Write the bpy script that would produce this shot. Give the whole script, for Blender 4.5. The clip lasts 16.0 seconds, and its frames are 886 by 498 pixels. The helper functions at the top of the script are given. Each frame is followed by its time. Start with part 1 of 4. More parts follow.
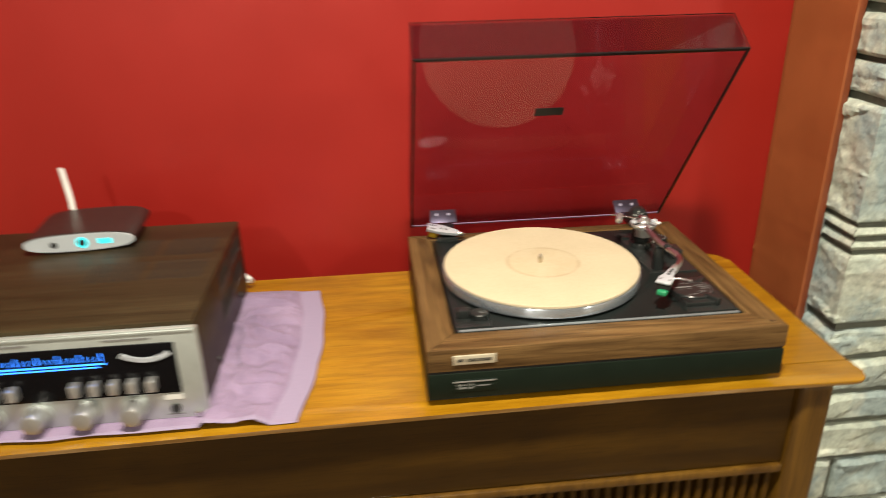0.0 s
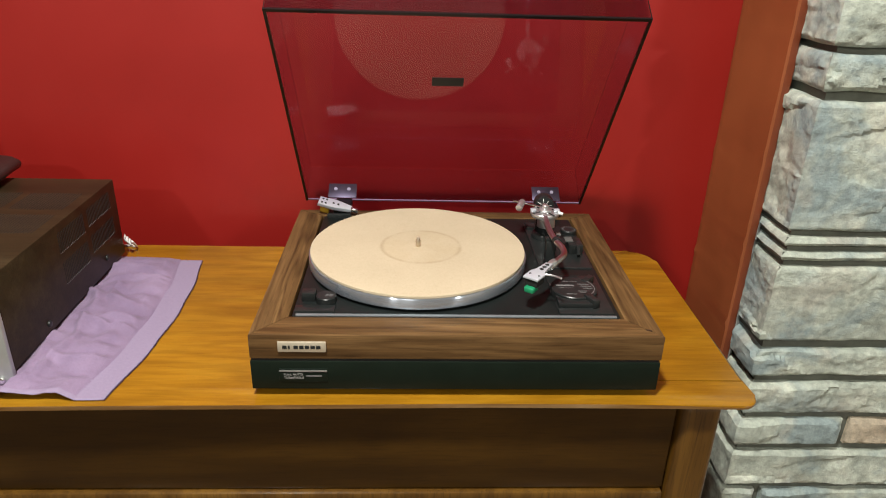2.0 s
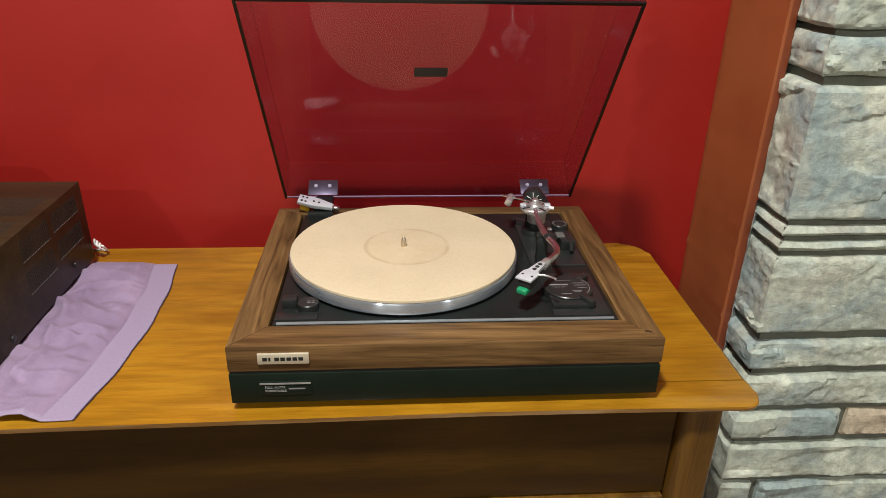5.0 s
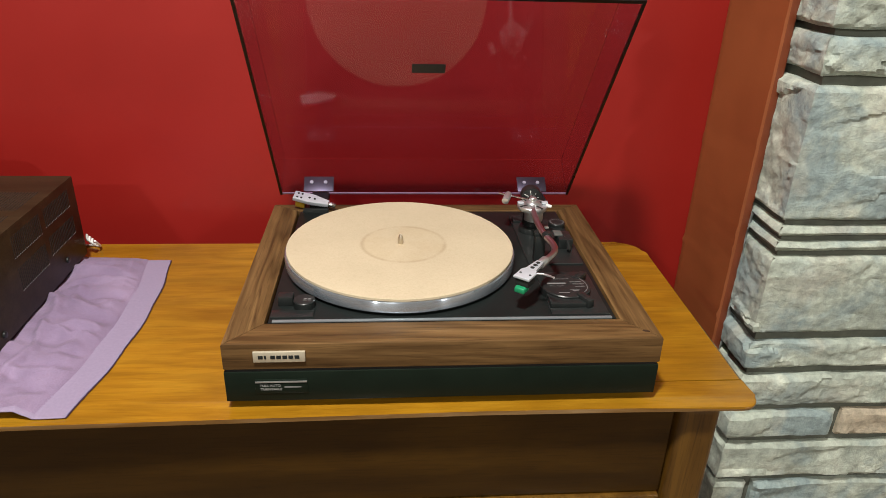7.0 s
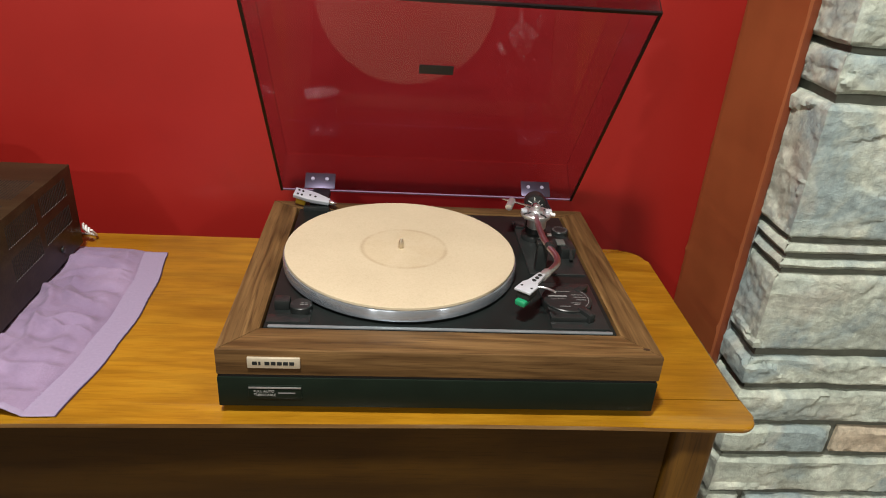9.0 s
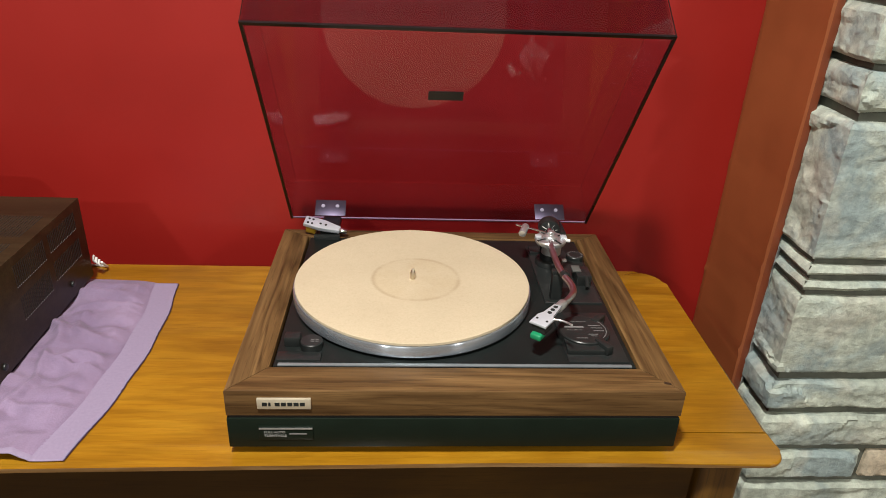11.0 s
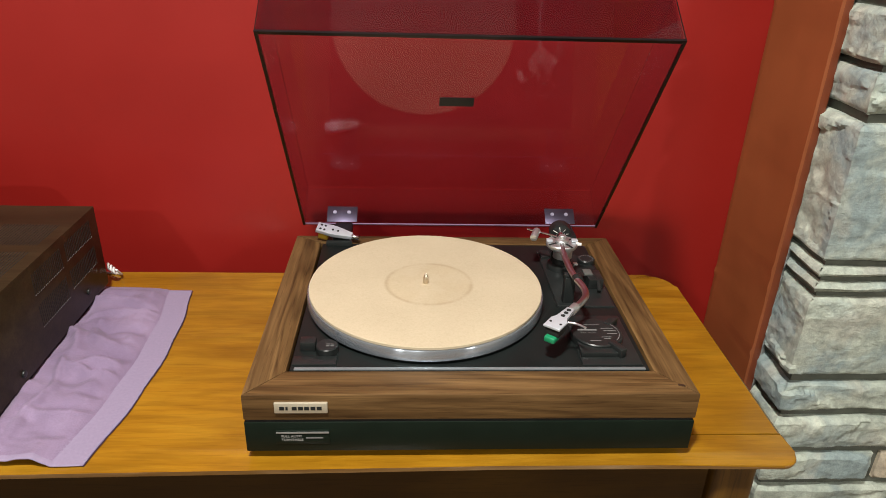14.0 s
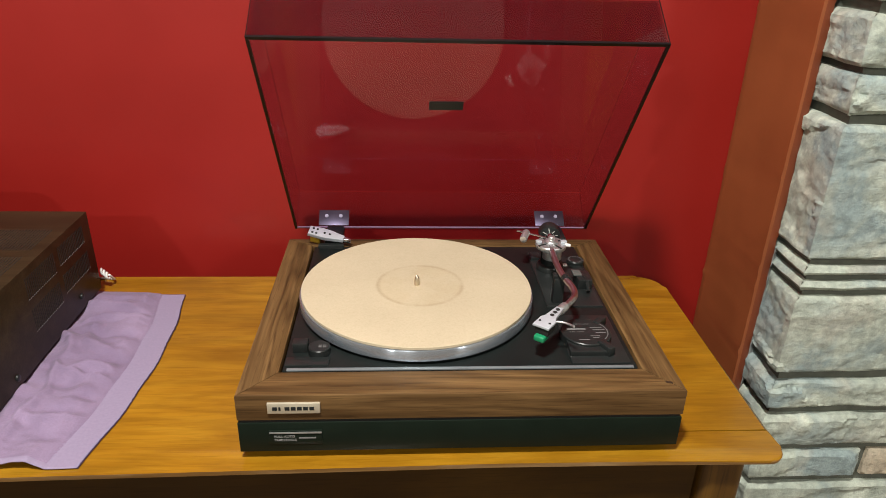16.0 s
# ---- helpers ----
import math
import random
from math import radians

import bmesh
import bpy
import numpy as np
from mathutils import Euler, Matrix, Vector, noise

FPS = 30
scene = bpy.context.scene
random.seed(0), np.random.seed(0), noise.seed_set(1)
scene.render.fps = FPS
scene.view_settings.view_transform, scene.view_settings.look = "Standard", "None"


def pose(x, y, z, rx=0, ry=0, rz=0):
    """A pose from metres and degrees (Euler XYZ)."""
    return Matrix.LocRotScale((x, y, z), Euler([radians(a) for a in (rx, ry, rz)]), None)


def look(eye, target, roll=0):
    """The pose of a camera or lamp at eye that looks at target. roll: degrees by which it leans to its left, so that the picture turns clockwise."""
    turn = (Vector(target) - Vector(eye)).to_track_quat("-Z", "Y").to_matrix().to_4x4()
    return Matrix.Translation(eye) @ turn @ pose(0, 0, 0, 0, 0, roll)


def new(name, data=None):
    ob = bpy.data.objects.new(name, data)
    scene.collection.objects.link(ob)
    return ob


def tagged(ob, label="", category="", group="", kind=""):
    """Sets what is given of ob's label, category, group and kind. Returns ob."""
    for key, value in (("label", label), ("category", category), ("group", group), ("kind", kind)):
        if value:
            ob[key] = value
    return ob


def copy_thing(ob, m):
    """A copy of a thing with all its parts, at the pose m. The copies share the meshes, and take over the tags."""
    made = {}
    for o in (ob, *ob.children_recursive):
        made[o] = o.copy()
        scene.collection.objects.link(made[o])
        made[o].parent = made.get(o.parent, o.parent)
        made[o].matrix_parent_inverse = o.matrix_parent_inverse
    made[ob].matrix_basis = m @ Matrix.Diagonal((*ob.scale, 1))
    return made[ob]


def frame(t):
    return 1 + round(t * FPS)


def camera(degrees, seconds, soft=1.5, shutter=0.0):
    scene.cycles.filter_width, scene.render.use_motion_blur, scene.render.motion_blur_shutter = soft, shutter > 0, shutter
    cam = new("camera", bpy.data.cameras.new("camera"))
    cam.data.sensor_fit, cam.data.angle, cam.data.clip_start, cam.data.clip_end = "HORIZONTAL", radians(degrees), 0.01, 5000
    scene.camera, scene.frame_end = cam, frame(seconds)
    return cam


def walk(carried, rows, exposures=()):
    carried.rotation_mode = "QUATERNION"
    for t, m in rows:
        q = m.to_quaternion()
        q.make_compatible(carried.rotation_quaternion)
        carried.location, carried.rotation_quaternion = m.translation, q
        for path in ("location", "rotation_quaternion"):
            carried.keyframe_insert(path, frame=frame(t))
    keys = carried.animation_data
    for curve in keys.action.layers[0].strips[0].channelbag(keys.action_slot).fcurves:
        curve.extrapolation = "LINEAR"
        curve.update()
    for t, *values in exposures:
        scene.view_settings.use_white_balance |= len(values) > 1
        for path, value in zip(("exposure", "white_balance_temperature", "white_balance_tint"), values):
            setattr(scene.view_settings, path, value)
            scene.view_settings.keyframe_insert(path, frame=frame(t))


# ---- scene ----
cam = camera(64.9, 16.0, 0.75, 0.9)
PATH = [
    (0, (-0.05, -0.756, 1.345), (0.128, 1.077, 0.567), -1.3),
    (0.5, (0.044, -0.678, 1.317), (0.253, 1.145, 0.521), 1.1),
    (1, (0.125, -0.642, 1.306), (0.353, 1.171, 0.492), 0.6),
    (1.5, (0.175, -0.684, 1.307), (0.264, 1.143, 0.497), 1.0),
    (2, (0.186, -0.686, 1.302), (0.272, 1.137, 0.483), 1.8),
    (2.5, (0.178, -0.668, 1.294), (0.299, 1.141, 0.451), 1.7),
    (3, (0.179, -0.657, 1.294), (0.334, 1.147, 0.444), 1.4),
    (3.5, (0.184, -0.65, 1.296), (0.336, 1.156, 0.452), 0.9),
    (4, (0.185, -0.644, 1.297), (0.311, 1.163, 0.448), 0.6),
    (6.5, (0.179, -0.635, 1.302), (0.332, 1.166, 0.446), 1.9),
    (7, (0.178, -0.632, 1.298), (0.332, 1.166, 0.437), 1.8),
    (7.5, (0.18, -0.628, 1.299), (0.333, 1.168, 0.432), 2.0),
    (8, (0.181, -0.626, 1.3), (0.342, 1.169, 0.433), 2.2),
    (8.5, (0.181, -0.624, 1.303), (0.342, 1.171, 0.436), 2.5),
    (9, (0.176, -0.608, 1.316), (0.334, 1.172, 0.418), 4.1),
    (9.2, (0.175, -0.602, 1.319), (0.317, 1.171, 0.404), 3.4),
    (11.3, (0.18, -0.579, 1.333), (0.295, 1.215, 0.456), 2.5),
    (11.5, (0.177, -0.579, 1.332), (0.298, 1.213, 0.452), 2.4),
    (12, (0.177, -0.579, 1.333), (0.28, 1.212, 0.449), 2.0),
    (12.5, (0.17, -0.582, 1.337), (0.266, 1.216, 0.466), 1.8),
    (13, (0.169, -0.588, 1.337), (0.273, 1.217, 0.481), 1.6),
    (13.5, (0.171, -0.587, 1.334), (0.276, 1.217, 0.476), 1.6),
    (14, (0.17, -0.586, 1.333), (0.27, 1.215, 0.471), 1.8),
    (14.5, (0.169, -0.59, 1.333), (0.272, 1.215, 0.478), 1.8),
    (15, (0.171, -0.597, 1.332), (0.289, 1.208, 0.478), 1.7),
    (15.5, (0.175, -0.598, 1.334), (0.301, 1.209, 0.486), 1.8),
    (16, (0.173, -0.598, 1.333), (0.292, 1.21, 0.486), 1.6),
]
walk(cam, [(t, look(eye, target, roll)) for t, eye, target, roll in PATH],
     exposures=((0, 0.22, 7350, 6), (0.5, 0.25, 7000, 7), (1.0, 0.24, 6650, 9), (1.5, 0.10, 6520, 9), (2.0, -0.08, 6480, 9), (2.6, -0.14, 6480, 9), (16, -0.14, 6480, 9)))

# ---- world and lamps ----
world = bpy.data.worlds.new("world")
scene.world = world
world.use_nodes = True
world.node_tree.nodes["Background"].inputs[0].default_value = (0.9, 0.8, 0.7, 1)
world.node_tree.nodes["Background"].inputs[1].default_value = 0.02


def ceiling_lamp(x, y, watts, size, colour):
    d = bpy.data.lights.new("ceiling_lamp", "AREA")
    d.shape, d.size, d.energy, d.color = "DISK", size, watts, colour
    ob = new("ceiling_lamp", d)
    ob.matrix_world = pose(x, y, 2.37)
    return ob


WARM = (1.0, 0.965, 0.89)
ceiling_lamp(0.0, -0.56, 53, 0.15, WARM)
ceiling_lamp(2.10, -2.00, 44, 0.16, WARM)
ceiling_lamp(-1.10, -2.75, 53, 0.18, WARM)


# ---- materials ----
def nodes_of(name):
    m = bpy.data.materials.new(name)
    m.use_nodes = True
    nt = m.node_tree
    return m, nt, nt.nodes["Principled BSDF"]


def node(nt, kind, **inputs):
    n = nt.nodes.new(kind)
    for k, v in inputs.items():
        n.inputs[k.replace("_", " ")].default_value = v
    return n


def ramp(nt, fac, stops):
    r = nt.nodes.new("ShaderNodeValToRGB")
    e = r.color_ramp.elements
    while len(e) < len(stops):
        e.new(0.5)
    for el, (p, c) in zip(e, stops):
        el.position, el.color = p, (*c, 1)
    nt.links.new(fac, r.inputs[0])
    return r.outputs[0]


def coords(nt, scale=(1, 1, 1), rot=(0, 0, 0)):
    tc = nt.nodes.new("ShaderNodeTexCoord")
    mp = nt.nodes.new("ShaderNodeMapping")
    mp.inputs["Scale"].default_value = scale
    mp.inputs["Rotation"].default_value = [radians(a) for a in rot]
    nt.links.new(tc.outputs["Object"], mp.inputs["Vector"])
    return mp.outputs[0]


def noise_out(nt, vec, scale, detail=4, rough=0.55, distort=0.0):
    n = node(nt, "ShaderNodeTexNoise", Scale=scale, Detail=detail, Roughness=rough, Distortion=distort)
    nt.links.new(vec, n.inputs["Vector"])
    return n.outputs["Fac"]


def bump(nt, bsdf, height, strength, distance=0.001):
    b = node(nt, "ShaderNodeBump", Strength=strength, Distance=distance)
    nt.links.new(height, b.inputs["Height"])
    nt.links.new(b.outputs[0], bsdf.inputs["Normal"])


def mixed(nt, fac, a, b, mode="MIX"):
    m = nt.nodes.new("ShaderNodeMix")
    m.data_type, m.blend_type = "RGBA", mode
    for sock, v in ((m.inputs[0], fac), (m.inputs[6], a), (m.inputs[7], b)):
        if isinstance(v, (int, float)):
            sock.default_value = v
        elif isinstance(v, tuple):
            sock.default_value = (*v, 1)
        else:
            nt.links.new(v, sock)
    return m.outputs[2]


def plain(name, colour, rough=0.5, metal=0.0, vary=0.12, scale=40.0, relief=0.1, coat=0.0, shine=0.5):
    """A painted, plastic or metal surface with faint cloudy and grainy variation."""
    m, nt, b = nodes_of(name)
    v = coords(nt)
    n1 = noise_out(nt, v, scale, 5)
    n2 = noise_out(nt, v, scale * 14, 3)
    dark = tuple(c * (1 - vary) for c in colour)
    light = tuple(min(1, c * (1 + vary)) for c in colour)
    c = ramp(nt, n1, ((0.3, dark), (0.7, light)))
    nt.links.new(c, b.inputs["Base Color"])
    b.inputs["Metallic"].default_value = metal
    r = nt.nodes.new("ShaderNodeMapRange")
    r.inputs["To Min"].default_value, r.inputs["To Max"].default_value = max(0.02, rough - 0.08), min(1, rough + 0.08)
    nt.links.new(n1, r.inputs["Value"])
    nt.links.new(r.outputs[0], b.inputs["Roughness"])
    b.inputs["Coat Weight"].default_value = coat
    b.inputs["Specular IOR Level"].default_value = shine
    if relief:
        bump(nt, b, n2, relief, 0.0005)
    return m


def wood(name, tones, axis="x", stretch=14.0, scale=9.0, rough=0.4, coat=0.0, relief=0.15, distort=0.6, pores=0.5, tight=0.14, fibre=0.75, shine=0.5, figure=None):
    """Veneer or varnished wood with the grain along one axis: broad figure, fine fibres and dark pores."""
    m, nt, b = nodes_of(name)

    def along(k):
        return coords(nt, {"x": (1 / k, 1, 1), "y": (1, 1 / k, 1), "z": (1, 1, 1 / k)}[axis])

    n1 = noise_out(nt, along(stretch), scale, 5, 0.58, distort)
    n2 = noise_out(nt, along(stretch * 2.2), scale * 6, 3, 0.6, 0.3)
    n4 = noise_out(nt, along(22), 420.0, 3, 0.6)
    n3 = noise_out(nt, coords(nt), 6.0, 3)
    c = ramp(nt, n1, ((0.5 - tight * 1.5, tones[0]), (0.5, tones[1]), (0.5 + tight * 1.5, tones[2])))
    fib = ramp(nt, n2, ((0.44, (0.72, 0.68, 0.64)), (0.56, (1.10, 1.10, 1.10))))
    c = mixed(nt, fibre, c, fib, "MULTIPLY")
    por = ramp(nt, n4, ((0.36, (0.35, 0.30, 0.25)), (0.46, (1.0, 1.0, 1.0))))
    c = mixed(nt, pores, c, por, "MULTIPLY")
    c3 = ramp(nt, n3, ((0.3, (0.84, 0.82, 0.79)), (0.7, (1.05, 1.05, 1.05))))
    c = mixed(nt, 1.0, c, c3, "MULTIPLY")
    if figure:
        # growth rings cut flat: closed, wandering contour lines
        reach, size, count, depth = figure
        n5 = noise_out(nt, along(reach), size, 2.5, 0.45, 0.1)
        mul = nt.nodes.new("ShaderNodeMath")
        mul.operation = "MULTIPLY"
        mul.inputs[1].default_value = count * 2 * math.pi
        sine = nt.nodes.new("ShaderNodeMath")
        sine.operation = "SINE"
        half = nt.nodes.new("ShaderNodeMath")
        half.operation = "MULTIPLY_ADD"
        half.inputs[1].default_value, half.inputs[2].default_value = 0.5, 0.5
        nt.links.new(n5, mul.inputs[0]), nt.links.new(mul.outputs[0], sine.inputs[0]), nt.links.new(sine.outputs[0], half.inputs[0])
        lines = ramp(nt, half.outputs[0], ((0.0, (0.62, 0.58, 0.54)), (0.45, (0.98, 0.98, 0.98)), (1.0, (1.22, 1.22, 1.20))))
        c = mixed(nt, depth, c, lines, "MULTIPLY")
    nt.links.new(c, b.inputs["Base Color"])
    b.inputs["Roughness"].default_value = rough
    b.inputs["Coat Weight"].default_value = coat
    b.inputs["Coat Roughness"].default_value = 0.12
    b.inputs["Specular IOR Level"].default_value = shine
    bump(nt, b, n4, relief, 0.0003)
    return m


WALNUT = ((0.062, 0.033, 0.0125), (0.122, 0.068, 0.026), (0.195, 0.115, 0.047))
walnut_x = wood("walnut_along", WALNUT, "x", 16, 40, 0.52, 0.0, 0.12, 1.2, 0.45, 0.2, 0.5, 0.2, (18, 24, 9, 0.6))
walnut_y = wood("walnut_across", WALNUT, "y", 16, 40, 0.52, 0.0, 0.12, 1.2, 0.45, 0.2, 0.5, 0.2, (10, 24, 8, 0.7))
HONEY = ((0.214, 0.090, 0.004), (0.308, 0.147, 0.008), (0.385, 0.204, 0.015))
console_top_wood = wood("varnished_console_top", HONEY, "x", 5, 22, 0.25, 0.4, 0.04, 0.7, 0.2, 0.2, 0.3, figure=(4.5, 6.5, 8, 0.28))
# rubbed wear, plus the rounded edge's light reflection put into the pale tone
worn_lit_lip, nt, b = nodes_of("rubbed_lit_edge_varnish")
n1 = noise_out(nt, coords(nt, (0.12, 1, 1)), 60, 5, 0.65, 0.4)
n2 = noise_out(nt, coords(nt, (0.3, 1, 1)), 30, 3, 0.6)
c = ramp(nt, n1, ((0.36, (0.20, 0.095, 0.016)), (0.55, (0.30, 0.165, 0.055)), (0.72, (0.42, 0.27, 0.13))))
nt.links.new(mixed(nt, 0.5, c, ramp(nt, n2, ((0.35, (0.6, 0.55, 0.5)), (0.6, (1.1, 1.1, 1.1)))), "MULTIPLY"), b.inputs["Base Color"])
b.inputs["Roughness"].default_value = 0.32
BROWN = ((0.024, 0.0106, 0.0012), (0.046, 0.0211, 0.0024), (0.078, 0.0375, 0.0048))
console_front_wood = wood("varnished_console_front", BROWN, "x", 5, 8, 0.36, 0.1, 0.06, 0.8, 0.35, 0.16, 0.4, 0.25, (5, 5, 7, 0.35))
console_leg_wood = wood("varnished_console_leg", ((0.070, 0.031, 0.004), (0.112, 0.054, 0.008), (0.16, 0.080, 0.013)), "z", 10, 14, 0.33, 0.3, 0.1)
CASE = ((0.015, 0.0105, 0.005), (0.032, 0.0225, 0.0110), (0.055, 0.040, 0.020))
case_wood = wood("dark_walnut_vinyl", CASE, "x", 22, 40, 0.42, 0, 0.1, 0.6, 0.35, 0.24, 0.35, 0.2)

red_paint = plain("red_wall_paint", (0.285, 0.012, 0.009), 0.42, 0, 0.06, 6, 0.12)
board_paint = plain("terracotta_board_paint", (0.275, 0.078, 0.026), 0.45, 0, 0.10, 10, 0.15)
room_paint = plain("cream_wall_paint", (0.36, 0.31, 0.25), 0.7, 0, 0.05, 6, 0.1)
ceiling_paint = plain("white_ceiling_paint", (0.78, 0.76, 0.72), 0.8, 0, 0.04, 6, 0.1)
carpet = plain("brown_carpet", (0.13, 0.095, 0.07), 0.95, 0, 0.25, 60, 0.6)
green_base = plain("dark_green_base_paint", (0.0068, 0.0118, 0.0080), 0.42, 0, 0.12, 30, 0.08, 0, 0.12)
deck_black = plain("black_deck_panel", (0.0085, 0.0112, 0.0110), 0.36, 0.0, 0.12, 30, 0.06, 0, 0.25)
black_plastic = plain("black_plastic", (0.015, 0.0175, 0.0175), 0.32, 0, 0.15, 40, 0.08, 0, 0.35)
rubber = plain("black_rubber", (0.010, 0.010, 0.010), 0.8, 0, 0.1, 60, 0.2)
steel = plain("dull_hinge_steel", (0.12, 0.12, 0.145), 0.40, 0.85, 0.06, 60, 0.03)
shell_metal = plain("silver_headshell_finish", (0.58, 0.62, 0.68), 0.36, 0.40, 0.04, 60, 0.03)
chrome = plain("chrome", (0.80, 0.80, 0.80), 0.12, 1.0, 0.04, 60, 0.02)
satin_metal = plain("satin_silver_metal", (0.60, 0.61, 0.62), 0.36, 0.85, 0.05, 60, 0.05)
face_metal = plain("brushed_face_metal", (0.46, 0.50, 0.49), 0.42, 0.6, 0.05, 80, 0.08)
white_plastic = plain("white_plastic", (0.72, 0.72, 0.70), 0.4, 0, 0.05, 40, 0.05)
ink_white = plain("white_print", (0.60, 0.60, 0.58), 0.6, 0, 0.05, 60, 0)
ink_dim = plain("grey_print", (0.17, 0.17, 0.17), 0.6, 0, 0.05, 60, 0)
ink_soft = plain("pale_grey_print", (0.33, 0.33, 0.32), 0.6, 0, 0.05, 60, 0)
badge_metal = plain("champagne_badge", (0.72, 0.66, 0.52), 0.35, 0.6, 0.05, 80, 0.05)
turned_metal = plain("turned_aluminium", (0.47, 0.53, 0.61), 0.19, 0.82, 0.02, 3, 0)
tb = turned_metal.node_tree.nodes["Principled BSDF"]
tb.inputs["Anisotropic"].default_value, tb.inputs["Anisotropic Rotation"].default_value = 0.96, 0.25
tg = turned_metal.node_tree.nodes.new("ShaderNodeTangent")
tg.direction_type, tg.axis = "RADIAL", "Z"
turned_metal.node_tree.links.new(tg.outputs[0], tb.inputs["Tangent"])
green_plastic = plain("green_stylus_plastic", (0.012, 0.23, 0.10), 0.35, 0, 0.1, 80, 0)
yellow_plastic = plain("yellow_cartridge_plastic", (0.40, 0.25, 0.02), 0.4, 0, 0.1, 80, 0)
mortar = plain("grey_green_mortar", (0.125, 0.135, 0.112), 0.9, 0, 0.2, 50, 0.6)


def blank():
    bm = bmesh.new()
    return bm


def box(bm, lo, hi, bevel=0.0, seg=2):
    """A box between two corners, with rounded edges."""
    r = bmesh.ops.create_cube(bm, size=1.0)
    vs = r["verts"]
    for v in vs:
        v.co = Vector([(a + b) / 2 + c * (b - a) for a, b, c in zip(lo, hi, v.co)])
    if bevel:
        es = list({e for v in vs for e in v.link_edges})
        bmesh.ops.bevel(bm, geom=es, offset=bevel, segments=seg, profile=0.5, affect="EDGES")
    return bm


def rod(bm, a, b, r0, r1=None, seg=20, bevel=0.0):
    """A round bar from a to b."""
    a, b = Vector(a), Vector(b)
    r1 = r0 if r1 is None else r1
    m = Matrix.Translation((a + b) / 2) @ (b - a).to_track_quat("Z", "Y").to_matrix().to_4x4()
    r = bmesh.ops.create_cone(bm, cap_ends=True, segments=seg, radius1=r0, radius2=r1, depth=(b - a).length, matrix=m)
    if bevel:
        caps = [f for f in {f for v in r["verts"] for f in v.link_faces} if len(f.verts) > 4]
        es = list({e for f in caps for e in f.edges})
        bmesh.ops.bevel(bm, geom=es, offset=bevel, segments=2, profile=0.5, affect="EDGES")
    return bm


def tube(bm, pts, r, seg=12, steps=6):
    """A round tube along a smooth line through the points."""
    P = [Vector(p) for p in pts]
    line = []
    for i in range(len(P) - 1):
        p0, p1, p2, p3 = P[max(i - 1, 0)], P[i], P[i + 1], P[min(i + 2, len(P) - 1)]
        for k in range(steps):
            t = k / steps
            line.append(0.5 * (2 * p1 + (p2 - p0) * t + (2 * p0 - 5 * p1 + 4 * p2 - p3) * t * t + (3 * p1 - p0 - 3 * p2 + p3) * t ** 3))
    line.append(P[-1])
    rings = []
    for i, c in enumerate(line):
        d = (line[min(i + 1, len(line) - 1)] - line[max(i - 1, 0)]).normalized()
        q = d.to_track_quat("Z", "Y").to_matrix()
        rings.append([bm.verts.new(c + q @ Vector((r * math.cos(a), r * math.sin(a), 0))) for a in [2 * math.pi * k / seg for k in range(seg)]])
    for a, b in zip(rings, rings[1:]):
        for k in range(seg):
            bm.faces.new((a[k], a[(k + 1) % seg], b[(k + 1) % seg], b[k]))
    bm.faces.new(rings[0][::-1]), bm.faces.new(rings[-1])
    return bm


def lathe(bm, c, profile, seg=96):
    """A turned form round the upright axis through c; profile of (radius, z)."""
    rings = []
    for r, z in profile:
        rings.append([bm.verts.new((c[0] + r * math.cos(2 * math.pi * k / seg), c[1] + r * math.sin(2 * math.pi * k / seg), z)) for k in range(seg)])
    for a, b in zip(rings, rings[1:]):
        for k in range(seg):
            bm.faces.new((a[k], a[(k + 1) % seg], b[(k + 1) % seg], b[k]))
    bm.faces.new(rings[0][::-1]), bm.faces.new(rings[-1])
    return bm


def prism(bm, outline, z0, z1, bevel=0.0, seg=3, only=lambda c: True):
    """An outline in x, y made solid between two heights."""
    a = [bm.verts.new((x, y, z0)) for x, y in outline]
    b = [bm.verts.new((x, y, z1)) for x, y in outline]
    n = len(a)
    bm.faces.new(a[::-1])
    top = bm.faces.new(b)
    for k in range(n):
        bm.faces.new((a[k], a[(k + 1) % n], b[(k + 1) % n], b[k]))
    if bevel:
        bmesh.ops.bevel(bm, geom=[e for e in bm.edges if abs(e.verts[0].co.z - e.verts[1].co.z) < 1e-6 and only((e.verts[0].co + e.verts[1].co) / 2)], offset=bevel, segments=seg, profile=0.5, affect="EDGES")
    return bm


def turned(bm, m):
    bmesh.ops.transform(bm, matrix=m, verts=bm.verts)
    return bm


def thing(name, base, label, category, group="", kind=""):
    ob = new(name)
    ob.empty_display_size = 0.02
    ob.location = base
    return tagged(ob, label, category, group, kind)


def where(ob):
    p = Vector((0, 0, 0))
    while ob:
        p += Vector(ob.location)
        ob = ob.parent
    return p


def part(name, bm, material, parent=None, label="", smooth=35):
    """Links a bmesh, given in the world's places, as one mesh under a thing or part."""
    bmesh.ops.recalc_face_normals(bm, faces=bm.faces)
    at = where(parent) if parent else Vector((0, 0, 0))
    bmesh.ops.translate(bm, verts=bm.verts, vec=-at)
    me = bpy.data.meshes.new(name)
    bm.to_mesh(me)
    bm.free()
    me.materials.append(material)
    if smooth:
        me.polygons.foreach_set("use_smooth", [True] * len(me.polygons))
        me.set_sharp_from_angle(angle=radians(smooth))
    ob = new(name, me)
    ob.parent = parent
    if label:
        ob["label"] = label
    return ob


def single(name, bm, material, label, category, kind="", group="", smooth=35):
    return tagged(part(name, bm, material, None, "", smooth), label, category, group, kind)


